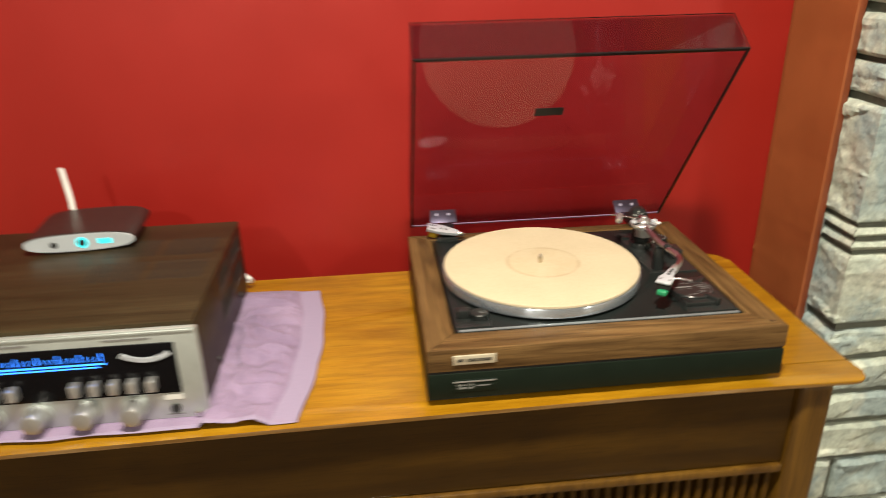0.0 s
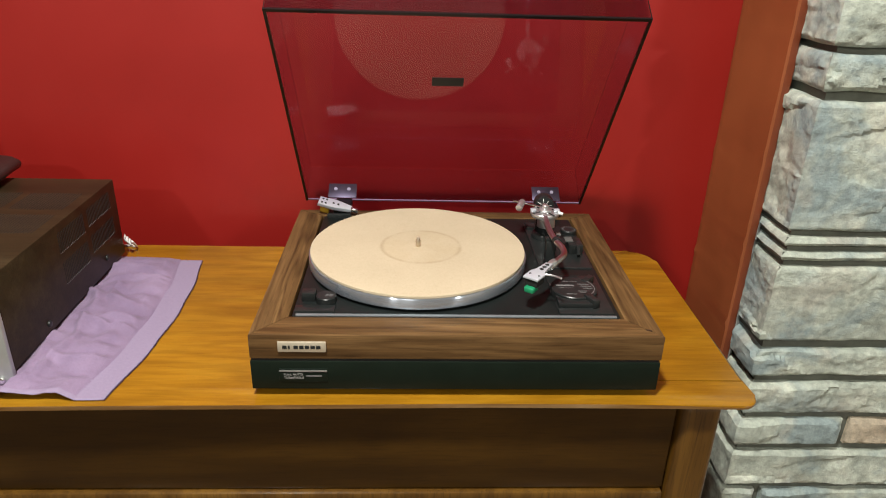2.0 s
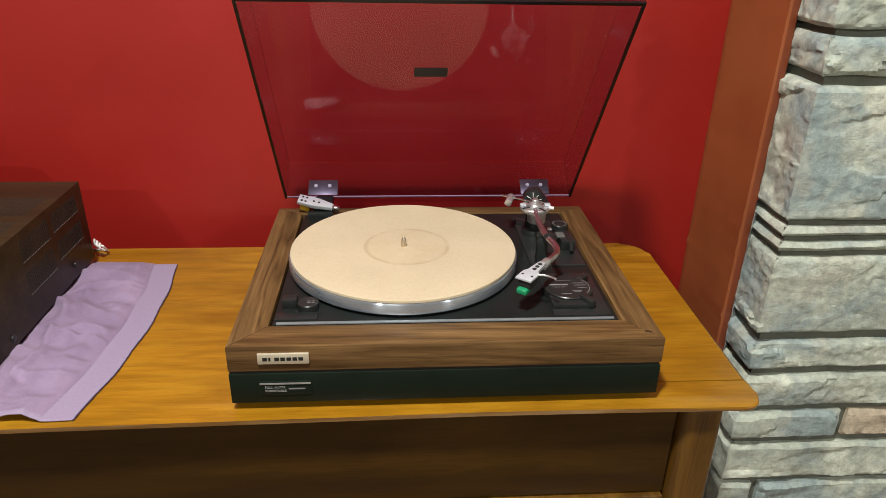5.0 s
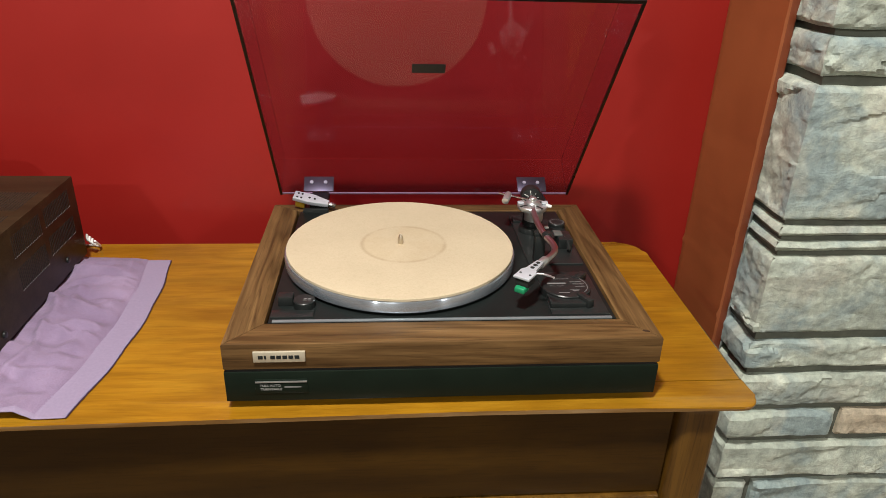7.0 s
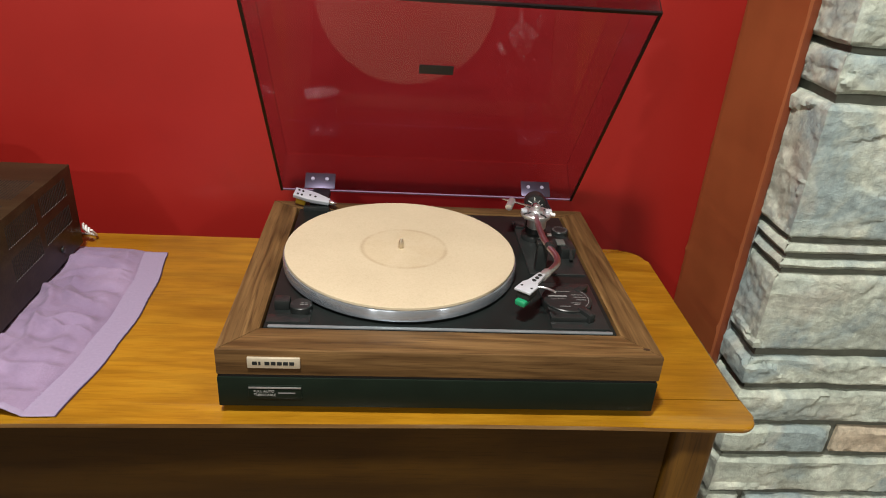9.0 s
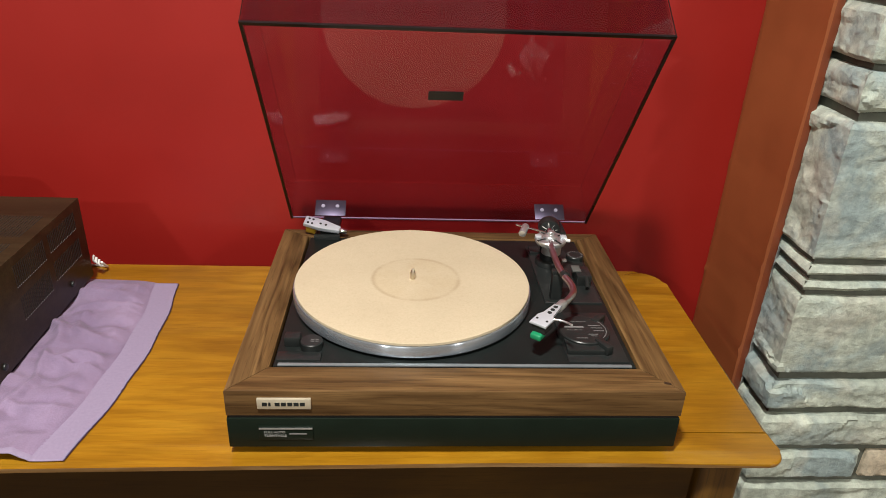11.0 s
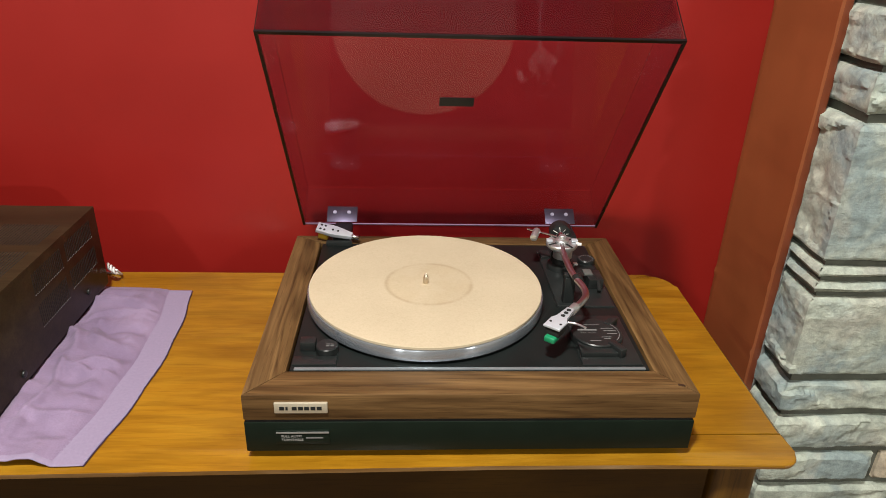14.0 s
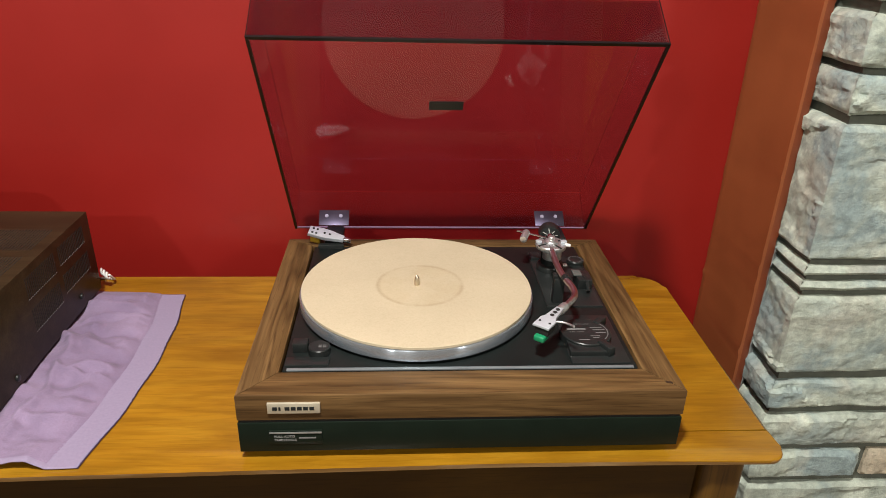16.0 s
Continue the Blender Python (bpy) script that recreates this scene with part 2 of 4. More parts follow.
# ---- the room ----
WALL_Y, TOP = 0.515, 0.80
single("wall_north", box(blank(), (-3.0, WALL_Y, 0), (0.745, WALL_Y + 0.12, 2.4)), red_paint, "red painted plaster wall behind the console", "wall", "structure")
single("wall_north_far", box(blank(), (0.745, WALL_Y + 0.002, 0), (3.0, WALL_Y + 0.12, 2.4)), room_paint, "cream wall behind the stone chimney", "wall", "structure")
single("wall_west", box(blank(), (-3.12, -4.0, 0), (-3.0, WALL_Y + 0.12, 2.4)), room_paint, "cream painted side wall", "wall", "structure")
single("wall_east", box(blank(), (3.0, -4.0, 0), (3.12, WALL_Y + 0.12, 2.4)), room_paint, "cream painted side wall", "wall", "structure")
single("wall_south", box(blank(), (-3.12, -4.12, 0), (3.12, -4.0, 2.4)), room_paint, "cream painted wall across the room", "wall", "structure")
single("floor", box(blank(), (-3.12, -4.12, -0.1), (3.12, WALL_Y + 0.12, 0)), carpet, "brown carpeted floor", "floor", "structure")
single("ceiling", box(blank(), (-3.12, -4.12, 2.4), (3.12, WALL_Y + 0.12, 2.5)), ceiling_paint, "white painted ceiling", "ceiling", "structure")
bm = blank()
rings = []
for k in range(241):
    z = 2.4 * k / 240

    def lump(n, amp, fine):
        return amp * noise.noise(Vector((n, 0.5, z * 26))) + fine * max(0.0, noise.noise(Vector((n, 7.5, z * 95)))) ** 2

    rings.append([bm.verts.new(q) for q in ((0.7265, WALL_Y, z), (0.7250 - lump(1, 0.0008, 0.006), WALL_Y - 0.004, z), (0.7265, WALL_Y - 0.012, z), (0.7265, 0.3415, z), (0.7266 - lump(2, 0.0006, 0.004), 0.3380, z), (0.7305, 0.3370 - lump(3, 0.0005, 0.002), z), (0.7405, 0.3370, z), (0.7425 + lump(4, 0.0009, 0.004), 0.3385, z), (0.7425, 0.345, z), (0.7425, WALL_Y, z))])
for a, b in zip(rings, rings[1:]):
    for k in range(10):
        bm.faces.new((a[k], a[(k + 1) % 10], b[(k + 1) % 10], b[k]))
bm.faces.new(rings[0][::-1]), bm.faces.new(rings[-1])
trim = single("trim", bm, board_paint, "terracotta painted upright board beside the stone", "trim", "structure", smooth=50)
trim.data.materials.append(plain("rust_red_edge_paint", (0.20, 0.046, 0.016), 0.5, 0, 0.15, 25, 0.2))
for f in trim.data.polygons:
    if f.center.y < 0.346 and f.center.x > 0.7292:
        f.material_index = 1


# ---- the stone chimney ----
def stone_material(name, warm):
    """Split stone, grey-green with blue veins; warm shifts it to tan."""
    m, nt, b = nodes_of(name)
    v = coords(nt)
    oi = nt.nodes.new("ShaderNodeObjectInfo")
    add = nt.nodes.new("ShaderNodeVectorMath")
    sc = nt.nodes.new("ShaderNodeVectorMath")
    sc.operation = "SCALE"
    sc.inputs[0].default_value = (7.0, 3.0, 5.0)
    nt.links.new(oi.outputs["Random"], sc.inputs["Scale"])
    nt.links.new(v, add.inputs[0]), nt.links.new(sc.outputs[0], add.inputs[1])
    vec = add.outputs[0]
    n1 = noise_out(nt, vec, 13, 6, 0.65, 0.6)
    n2 = noise_out(nt, vec, 70, 8, 0.7)
    n3 = noise_out(nt, vec, 7, 5, 0.6, 0.5)
    n4 = noise_out(nt, vec, 320, 4, 0.7)
    c = ramp(nt, n1, ((0.25, (0.285, 0.32, 0.285)), (0.45, (0.43, 0.48, 0.42)), (0.60, (0.56, 0.61, 0.53)), (0.82, (0.66, 0.67, 0.57))))
    blue = ramp(nt, n3, ((0.49, (0, 0, 0)), (0.62, (0.85 * (1 - warm),) * 3)))
    c = mixed(nt, blue, c, (0.265, 0.345, 0.365))
    n6 = noise_out(nt, vec, 9, 4, 0.6, 0.4)
    c = mixed(nt, ramp(nt, n6, ((0.54, (0, 0, 0)), (0.68, (0.6, 0.6, 0.6)))), c, (0.48, 0.465, 0.395))
    c = mixed(nt, warm * 0.6, c, (0.55, 0.40, 0.27))
    g = ramp(nt, n2, ((0.30, (0.64, 0.64, 0.64)), (0.60, (1.22, 1.22, 1.20))))
    c = mixed(nt, 0.85, c, g, "MULTIPLY")
    nt.links.new(c, b.inputs["Base Color"])
    b.inputs["Roughness"].default_value = 0.85
    mx = nt.nodes.new("ShaderNodeMath")
    mx.operation = "ADD"
    nt.links.new(n2, mx.inputs[0]), nt.links.new(n4, mx.inputs[1])
    bump(nt, b, mx.outputs[0], 0.65, 0.0036)
    return m


stone_mat = stone_material("split_face_stone", 0.0)
tan_stone = stone_material("tan_split_face_stone", 1.0)
SX, SY, SB = 0.745, 0.256, 0.365


def facets(p, amp):
    """Chipped planes with sharp breaks between them."""
    dist, pts = noise.voronoi(p)
    best = -9.0
    for a in pts:
        tilt = noise.noise_vector(a * 3.7)
        d = p - a
        best = max(best, 1.7 * tilt.dot(d) + 0.7 * tilt.x - 0.55 * d.length_squared)
    return amp * (best + 0.1)


def stone(x0, x1, z0, z1, parent, seed, rough=1.0, material=stone_mat):
    """One split-face stone; one that starts at the corner turns round it."""
    corner = x0 <= SX + 1e-6
    step = 0.0035 if 0.55 < z0 < 1.4 and x0 < 1.1 else 0.006
    line = []
    if corner:
        n = max(3, int((SB - SY) / step))
        line += [((SX, SB - (SB - SY) * k / n), (-1, 0)) for k in range(n)]
        line.append(((SX, SY), (-0.7, -0.7)))
    else:
        line.append(((x0, SY), (0, -1)))
    n = max(4, int((x1 - x0) / step))
    line += [((x0 + (x1 - x0) * k / n, SY), (0, -1)) for k in range(1, n + 1)]
    rows = max(4, int((z1 - z0) / step))
    bm = blank()
    grid = []
    total = len(line) - 1
    for j in range(rows + 1):
        z = z0 + (z1 - z0) * j / rows
        row = []
        for i, ((x, y), (nx, ny)) in enumerate(line):
            calm = 0.6 if ny < -0.9 and z1 - z0 > 0.12 else 1.0
            q = Vector((x + seed * 3.1, y, z))
            h = facets(Vector((q.x * 10, q.y * 10, q.z * 22 + seed)), 0.0058) + 0.5 * facets(Vector((q.x * 26, q.y * 26, q.z * 44 + seed)), 0.0042)
            h += 0.0040 * noise.fractal(Vector((q.x * 7, q.y * 7, q.z * 12 + seed)), 0.9, 2.1, 3)
            h += 0.0022 * noise.fractal(Vector((q.x * 60, q.y * 60, q.z * 80)), 0.8, 2.2, 4)
            edge = min(j, rows - j) * (z1 - z0) / rows
            side = (total - i) * step if corner else min(i, total - i) * step
            fall = min(1, min(edge / 0.007, side / 0.008))
            h = h * rough * calm * (0.45 + 0.55 * fall) - 0.006 * (1 - fall) ** 2
            row.append(bm.verts.new((x + nx * h, y + ny * h, z + 0.0018 * noise.noise(Vector((x * 22, y * 22, seed + j * 0.3))))))
        grid.append(row)
    for a, b in zip(grid, grid[1:]):
        for i in range(total):
            bm.faces.new((a[i], a[i + 1], b[i + 1], b[i]))
    for r in (grid[0], grid[-1]):
        inner = []
        for i, v in enumerate(r):
            (x, y), (nx, ny) = line[i]
            inner.append(bm.verts.new((max(x, SX + 0.03), max(y, SY + 0.03), v.co.z)) if corner else bm.verts.new((x, SY + 0.03, v.co.z)))
        for i in range(total):
            bm.faces.new((r[i], r[i + 1], inner[i + 1], inner[i]))
    for k in (0, total):
        col = [r[k] for r in grid]
        (x, y), (nx, ny) = line[k]
        inner = [bm.verts.new((x - nx * 0.03, y - ny * 0.03, v.co.z)) for v in col]
        for i in range(rows):
            bm.faces.new((col[i], col[i + 1], inner[i + 1], inner[i]))
    return part("stone", bm, material, parent, "", 28)


chimney = single("stone_chimney", box(blank(), (SX + 0.013, SY + 0.013, 0), (2.2, WALL_Y, 2.4)), mortar, "grey split-face stone chimney with recessed mortar joints", "chimney", "structure")
bm = blank()
rings = []
for k in range(80):
    z = 0.585 + k * 0.004
    w = 0.0035 * noise.noise(Vector((0.3, 1.7, z * 55))) + 0.0025 * noise.noise(Vector((4.0, 0.2, z * 140)))
    rings.append([bm.verts.new(p) for p in ((0.7412, 0.3420, z), (0.7440 + w, 0.3390 + 0.3 * w, z), (0.7490 + w, 0.3420, z), (0.7600, 0.3620, z), (0.7412, 0.3620, z))])
for a, b in zip(rings, rings[1:]):
    for k in range(5):
        bm.faces.new((a[k], a[(k + 1) % 5], b[(k + 1) % 5], b[k]))
part("caulk", bm, plain("grey_caulk", (0.27, 0.28, 0.275), 0.85, 0, 0.15, 90, 0.5), chimney, "rough grey caulk along the board")
COURSES = [(1.262, 1.400, 1.12), (1.182, 1.236 + 0.010, 1.05), (1.122, 1.172, 1.3), (0.914, 1.108, 1.3), (0.889, 0.903, 1.3), (0.865, 0.878, 1.3), (0.722, 0.853, 1.28), (0.655, 0.705, 1.3), (0.579, 0.640, 1.3), (0.512, 0.565, 0.928), (0.424, 0.497, 1.3), (0.318, 0.410, 0.805), (0.215, 0.304, 1.0), (0.11, 0.203, 0.9), (0.0, 0.098, 1.1), (1.412, 1.50, 0.95), (1.515, 1.66, 1.2), (1.675, 1.75, 1.0), (1.765, 1.90, 1.1), (1.915, 2.03, 0.95), (2.045, 2.20, 1.2), (2.215, 2.39, 1.05)]
for k, (z0, z1, split) in enumerate(COURSES):
    rough = 0.25 if z1 - z0 < 0.02 else 1.0
    stone(SX, split, z0, z1, chimney, k + 1, rough)
    stone(split + 0.013, 1.65, z0, z1, chimney, k + 40, rough, tan_stone if k == 9 else stone_mat)

# ---- the console ----
console = thing("console_cabinet", (-0.1, 0.2, 0), "long varnished wooden stereo console with a rounded top", "cabinet")
X0, X1, YF, YB = -1.02, 0.607, -0.020, 0.433
r = 0.022
JOINT = 0.0365
lip = [(0.30, JOINT - 0.0002), (X0, JOINT - 0.0002), (X0, -0.033), (-0.55, -0.0270), (-0.19, -0.0195), (0.10, -0.0155), (0.28, -0.0130), (0.45, -0.0140)] + [(X1 - r + r * math.sin(a), -0.0160 + r - r * math.cos(a)) for a in [math.pi / 2 * k / 6 for k in range(7)]] + [(X1, JOINT - 0.0025)]
lipping = prism(blank(), lip, TOP - 0.0068, TOP, 0.0032, 4, lambda c: c.z > TOP - 0.004 and c.y < JOINT - 0.003 and c.x > X0 + 0.001)
for v in lipping.verts:
    if v.co.z < TOP - 0.005 and v.co.y < JOINT - 0.004:
        v.co.y += 0.0015
lip_part = part("top_lipping", lipping, console_top_wood, console, "worn, rubbed front edge with its light reflection in the pale tone")
lip_part.data.materials.append(worn_lit_lip)
for f in lip_part.data.polygons:
    c = f.center.z
    if TOP - 0.0068 < c < TOP - 0.0016 and abs(f.normal.z) < 0.8 and f.center.y + 0.2 < 0.02:
        f.material_index = 1
part("top", prism(blank(), [(X0, YB), (X0, JOINT), (X1, JOINT)] + [(X1 - 0.042 + 0.042 * math.cos(a), YB - 0.042 + 0.042 * math.sin(a)) for a in [math.pi / 2 * k / 8 for k in range(9)]], TOP - 0.0125, TOP, 0.0050, 4, lambda c: c.x > X1 - 0.041 and c.y > JOINT + 0.002), console_top_wood, console)
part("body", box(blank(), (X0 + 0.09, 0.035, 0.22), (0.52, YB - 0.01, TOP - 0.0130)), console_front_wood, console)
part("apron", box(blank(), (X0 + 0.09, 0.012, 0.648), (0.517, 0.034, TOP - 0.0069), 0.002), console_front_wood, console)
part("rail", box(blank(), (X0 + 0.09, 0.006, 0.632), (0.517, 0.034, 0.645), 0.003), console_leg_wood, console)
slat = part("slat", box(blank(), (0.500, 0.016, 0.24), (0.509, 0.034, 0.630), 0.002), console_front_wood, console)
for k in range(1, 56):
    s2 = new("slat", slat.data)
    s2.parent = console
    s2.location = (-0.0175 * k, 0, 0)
for lx in (0.521, X0 + 0.03):
    for ly in (0.002, 0.36):
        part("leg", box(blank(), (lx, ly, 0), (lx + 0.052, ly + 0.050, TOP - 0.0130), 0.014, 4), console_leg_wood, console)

# ---- the turntable ----
W, D = 0.48, 0.395
table = thing("turntable", (0.24, 0.2, TOP), "walnut-framed automatic turntable with an open smoked lid", "turntable")
for fx in (0.05, 0.43):
    for fy in (0.05, 0.35):
        part("foot", rod(blank(), (fx, fy, TOP), (fx, fy, TOP + 0.014), 0.020, 0.022, 24), rubber, table)
part("base", box(blank(), (-0.0005, 0.0005, TOP + 0.0105), (W + 0.0005, D, 0.849), 0.0012), green_base, table, "dark green painted base")
part("shadow_gap", box(blank(), (0.002, 0.002, 0.849), (W - 0.002, D - 0.002, 0.8525)), rubber, table)


def mitred(a, b, c, d):
    """One side of the plinth's frame, cut on the slant at its ends: outer a to b, inner c to d."""
    bm = blank()
    prism(bm, (a, b, c, d), 0.8525, 0.885, 0.0016, 2)
    return bm


IN = (0.039, 0.042, 0.443, 0.370)
for pts, mt in ((((0, 0), (W, 0), (IN[2], IN[1]), (IN[0], IN[1])), walnut_x), (((W, D), (0, D), (IN[0], IN[3]), (IN[2], IN[3])), walnut_x),
                (((0, D), (0, 0), (IN[0], IN[1]), (IN[0], IN[3])), walnut_y), (((W, 0), (W, D), (IN[2], IN[3]), (IN[2], IN[1])), walnut_y)):
    part("frame_side", mitred(*pts), mt, table, "walnut veneer")
knot = lathe(blank(), (0, 0), ((0.0042, 0.8846), (0.0040, 0.8853), (0.001, 0.8853)), 20)
turned(knot, Matrix.Translation((0.465, 0.015, 0)) @ Matrix.Rotation(radians(-12), 4, "Z") @ Matrix.Diagonal((1.0, 0.5, 1.0, 1.0)))
part("knot", knot, plain("dark_walnut_knot", (0.035, 0.018, 0.008), 0.5, 0, 0.3, 300, 0.1), table, "small dark knot in the veneer")
deck = part("deck", box(blank(), (IN[0] + 0.003, IN[1] + 0.002, 0.870), (IN[2] - 0.003, IN[3] - 0.002, 0.8845), 0.002, 2), deck_black, table, "black deck panel")
part("deck_edge", box(blank(), (IN[0] + 0.008, IN[1] + 0.0015, 0.8835), (IN[2] - 0.008, IN[1] + 0.006, 0.8862), 0.001), plain("grey_edge", (0.22, 0.25, 0.27), 0.35, 0.4), table)
C = (0.193, 0.203)
platter = part("platter", lathe(blank(), C, ((0.143, 0.887), (0.149, 0.888), (0.1505, 0.8895), (0.1505, 0.9010), (0.1495, 0.9025), (0.10, 0.9025)), 160), turned_metal, table, "polished aluminium platter")


def cork():
    m, nt, b = nodes_of("cork_mat")
    v = coords(nt)
    n1, n2, n3 = noise_out(nt, v, 420, 3, 0.7), noise_out(nt, v, 12, 3), noise_out(nt, v, 140, 2, 0.6)
    c = ramp(nt, n1, ((0.25, (0.455, 0.376, 0.258)), (0.52, (0.492, 0.412, 0.288)), (0.80, (0.520, 0.440, 0.310))))
    c = mixed(nt, 0.22, c, ramp(nt, n3, ((0.30, (0.86, 0.84, 0.80)), (0.5, (1, 1, 1)))), "MULTIPLY")
    c = mixed(nt, 1.0, c, ramp(nt, n2, ((0.3, (0.94, 0.93, 0.92)), (0.7, (1.03, 1.03, 1.03)))), "MULTIPLY")
    d = nt.nodes.new("ShaderNodeVectorMath")
    d.operation = "DISTANCE"
    d.inputs[1].default_value = (C[0] - 0.24 + 0.004, C[1] - 0.2, 0.1066)
    nt.links.new(v, d.inputs[0])
    worn = ramp(nt, d.outputs["Value"], ((0.0, (0.955, 0.94, 0.91)), (0.0515, (0.955, 0.935, 0.90)), (0.0535, (0.52, 0.42, 0.30)), (0.0555, (1, 1, 1))))
    patchy = ramp(nt, noise_out(nt, v, 22, 3, 0.6), ((0.40, (0.2, 0.2, 0.2)), (0.55, (1.0, 1.0, 1.0))))
    c = mixed(nt, patchy, c, mixed(nt, 1.0, c, worn, "MULTIPLY"))
    nt.links.new(c, b.inputs["Base Color"])
    b.inputs["Roughness"].default_value = 0.92
    bump(nt, b, n1, 0.15, 0.0005)
    return m


part("mat", lathe(blank(), C, ((0.147, 0.9026), (0.1482, 0.9032), (0.1482, 0.9060), (0.1475, 0.9066), (0.05, 0.9066)), 128), cork(), table, "pale tan cork mat")
part("spindle", lathe(blank(), C, ((0.0036, 0.9066), (0.0036, 0.9150), (0.0030, 0.9165), (0.0014, 0.9200), (0.0006, 0.9208)), 24), plain("spindle_metal", (0.66, 0.59, 0.48), 0.3, 1.0, 0.1, 200, 0.1), table)

# the lid: open, hinged at the back
HX0, HX1, HY, HZ = 0.007, 0.469, 0.418, 0.893
OPEN, DEPTH, HIGH, TH = 53.7, 0.404, 0.070, 0.003
LID = Matrix.Translation((0, HY, HZ)) @ Matrix.Rotation(radians(-OPEN), 4, "X")


def smoked(name, tint, gloss):
    m, nt, b = nodes_of(name)
    nt.nodes.remove(b)
    out = nt.nodes["Material Output"]
    tr = node(nt, "ShaderNodeBsdfTransparent", Color=(*tint, 1))
    gl = node(nt, "ShaderNodeBsdfGlossy", Roughness=0.003, Color=(1, 1, 1, 1))
    lw = node(nt, "ShaderNodeLayerWeight", Blend=0.5)
    pw = nt.nodes.new("ShaderNodeMath")
    pw.operation = "POWER"
    pw.inputs[1].default_value = 5.0
    mu = nt.nodes.new("ShaderNodeMath")
    mu.operation = "MULTIPLY_ADD"
    mu.inputs[1].default_value, mu.inputs[2].default_value = 0.45, gloss
    nt.links.new(lw.outputs["Facing"], pw.inputs[0])
    nt.links.new(pw.outputs[0], mu.inputs[0])
    mx = nt.nodes.new("ShaderNodeMixShader")
    nt.links.new(mu.outputs[0], mx.inputs[0])
    nt.links.new(tr.outputs[0], mx.inputs[1]), nt.links.new(gl.outputs[0], mx.inputs[2])
    nt.links.new(mx.outputs[0], out.inputs["Surface"])
    return m


acrylic = smoked("smoked_acrylic", (0.765, 0.71, 0.82), 0.033)
acrylic_back = smoked("smoked_acrylic_outer_face", (0.765, 0.71, 0.82), 0.008)
acrylic_edge = plain("smoked_acrylic_edge", (0.008, 0.006, 0.007), 0.3, 0, 0.1, 40, 0, 0, 0.3)
def lid_panel(name, lo, hi, mt, glued, parent, label=""):
    """One sheet of the lid; the edges that are glued to another sheet stay open."""
    bm = box(blank(), lo, hi)
    bm.normal_update()
    bmesh.ops.delete(bm, geom=[f for f in bm.faces if any(f.normal.dot(Vector(g)) > 0.9 for g in glued)], context="FACES_ONLY")
    return part(name, turned(bm, LID), mt, parent, label)


# in the lid's own axes, shut: x across, y back from the hinge, z up
UP, LEFT, RIGHT, FORE, REAR = (0, 0, 1), (-1, 0, 0), (1, 0, 0), (0, -1, 0), (0, 1, 0)
lid = lid_panel("dust_cover", (HX0, -DEPTH, HIGH - TH), (HX1, 0, HIGH), acrylic, (LEFT, RIGHT, FORE, REAR), table, "raised smoked acrylic lid")
lid.data.materials.append(acrylic_back)
outer = LID.to_3x3() @ Vector((0, 0, 1))
for f in lid.data.polygons:
    f.material_index = 1 if f.normal.dot(outer) > 0.9 else 0
lid_panel("front_panel", (HX0, -DEPTH, 0.002), (HX1, -DEPTH + TH, HIGH - TH), acrylic, (UP, LEFT, RIGHT), lid)
lid_panel("back_panel", (HX0, -TH, 0.002), (HX1, 0, HIGH - TH), acrylic, (UP, LEFT, RIGHT), lid)
lid_panel("side_panel", (HX0, -DEPTH + TH, 0.002), (HX0 + TH, -TH, HIGH - TH), acrylic, (UP, FORE, REAR), lid)
lid_panel("side_panel", (HX1 - TH, -DEPTH + TH, 0.002), (HX1, -TH, HIGH - TH), acrylic, (UP, FORE, REAR), lid)
bm = blank()
for lo, hi in (((HX0 - 0.0006, -DEPTH - 0.0006, -0.001), (HX1 + 0.0006, -DEPTH + TH + 0.0006, 0.0019)), ((HX0 - 0.0006, -DEPTH + TH + 0.0006, -0.001), (HX0 + TH, 0, 0.0019)), ((HX1 - TH, -DEPTH + TH + 0.0006, -0.001), (HX1 + 0.0006, 0, 0.0019))):
    box(bm, lo, hi)
part("rim", turned(bm, LID), acrylic_edge, lid, "dark edge of the smoked acrylic")
part("back_rim", turned(box(blank(), (HX0 + TH, -TH, 0), (HX1 - TH, 0, 0.0019)), LID), plain("pale_acrylic_edge", (0.30, 0.22, 0.30), 0.15, 0, 0.1, 40, 0), lid, "pale polished acrylic edge")
bm = blank()
for x in (HX0, HX1):
    box(bm, (x - 0.0004, -DEPTH - 0.0004, 0.002), (x + 0.0004, -DEPTH + 0.0006, HIGH))
box(bm, (HX0, -DEPTH - 0.0005, HIGH - 0.0004), (HX1, -DEPTH + 0.0005, HIGH + 0.0004))
part("corner_edge", turned(bm, LID), acrylic_edge, lid, "dark glued acrylic edge")
part("sticker", turned(box(blank(), (0.2105, -0.2265, HIGH - TH - 0.0008), (0.2570, -0.2090, HIGH - TH - 0.0001)), LID), black_plastic, lid)
for hx in (0.044, 0.388):
    hinge = part("hinge", turned(box(blank(), (hx - 0.001, -TH - 0.0016, 0.003), (hx + 0.046, -TH - 0.0002, 0.031), 0.0004), LID), steel, lid, "steel hinge plate")
    for sx in (0.011, 0.033):
        part("screw", turned(rod(blank(), (hx + sx, -TH - 0.0030, 0.020), (hx + sx, -TH - 0.0014, 0.020), 0.0028, 0.0032, 14), LID), shell_metal, lid)
    part("hinge_barrel", box(blank(), (hx + 0.012, D - 0.022, 0.8852), (hx + 0.040, HY + 0.004, 0.897), 0.003), black_plastic, table)


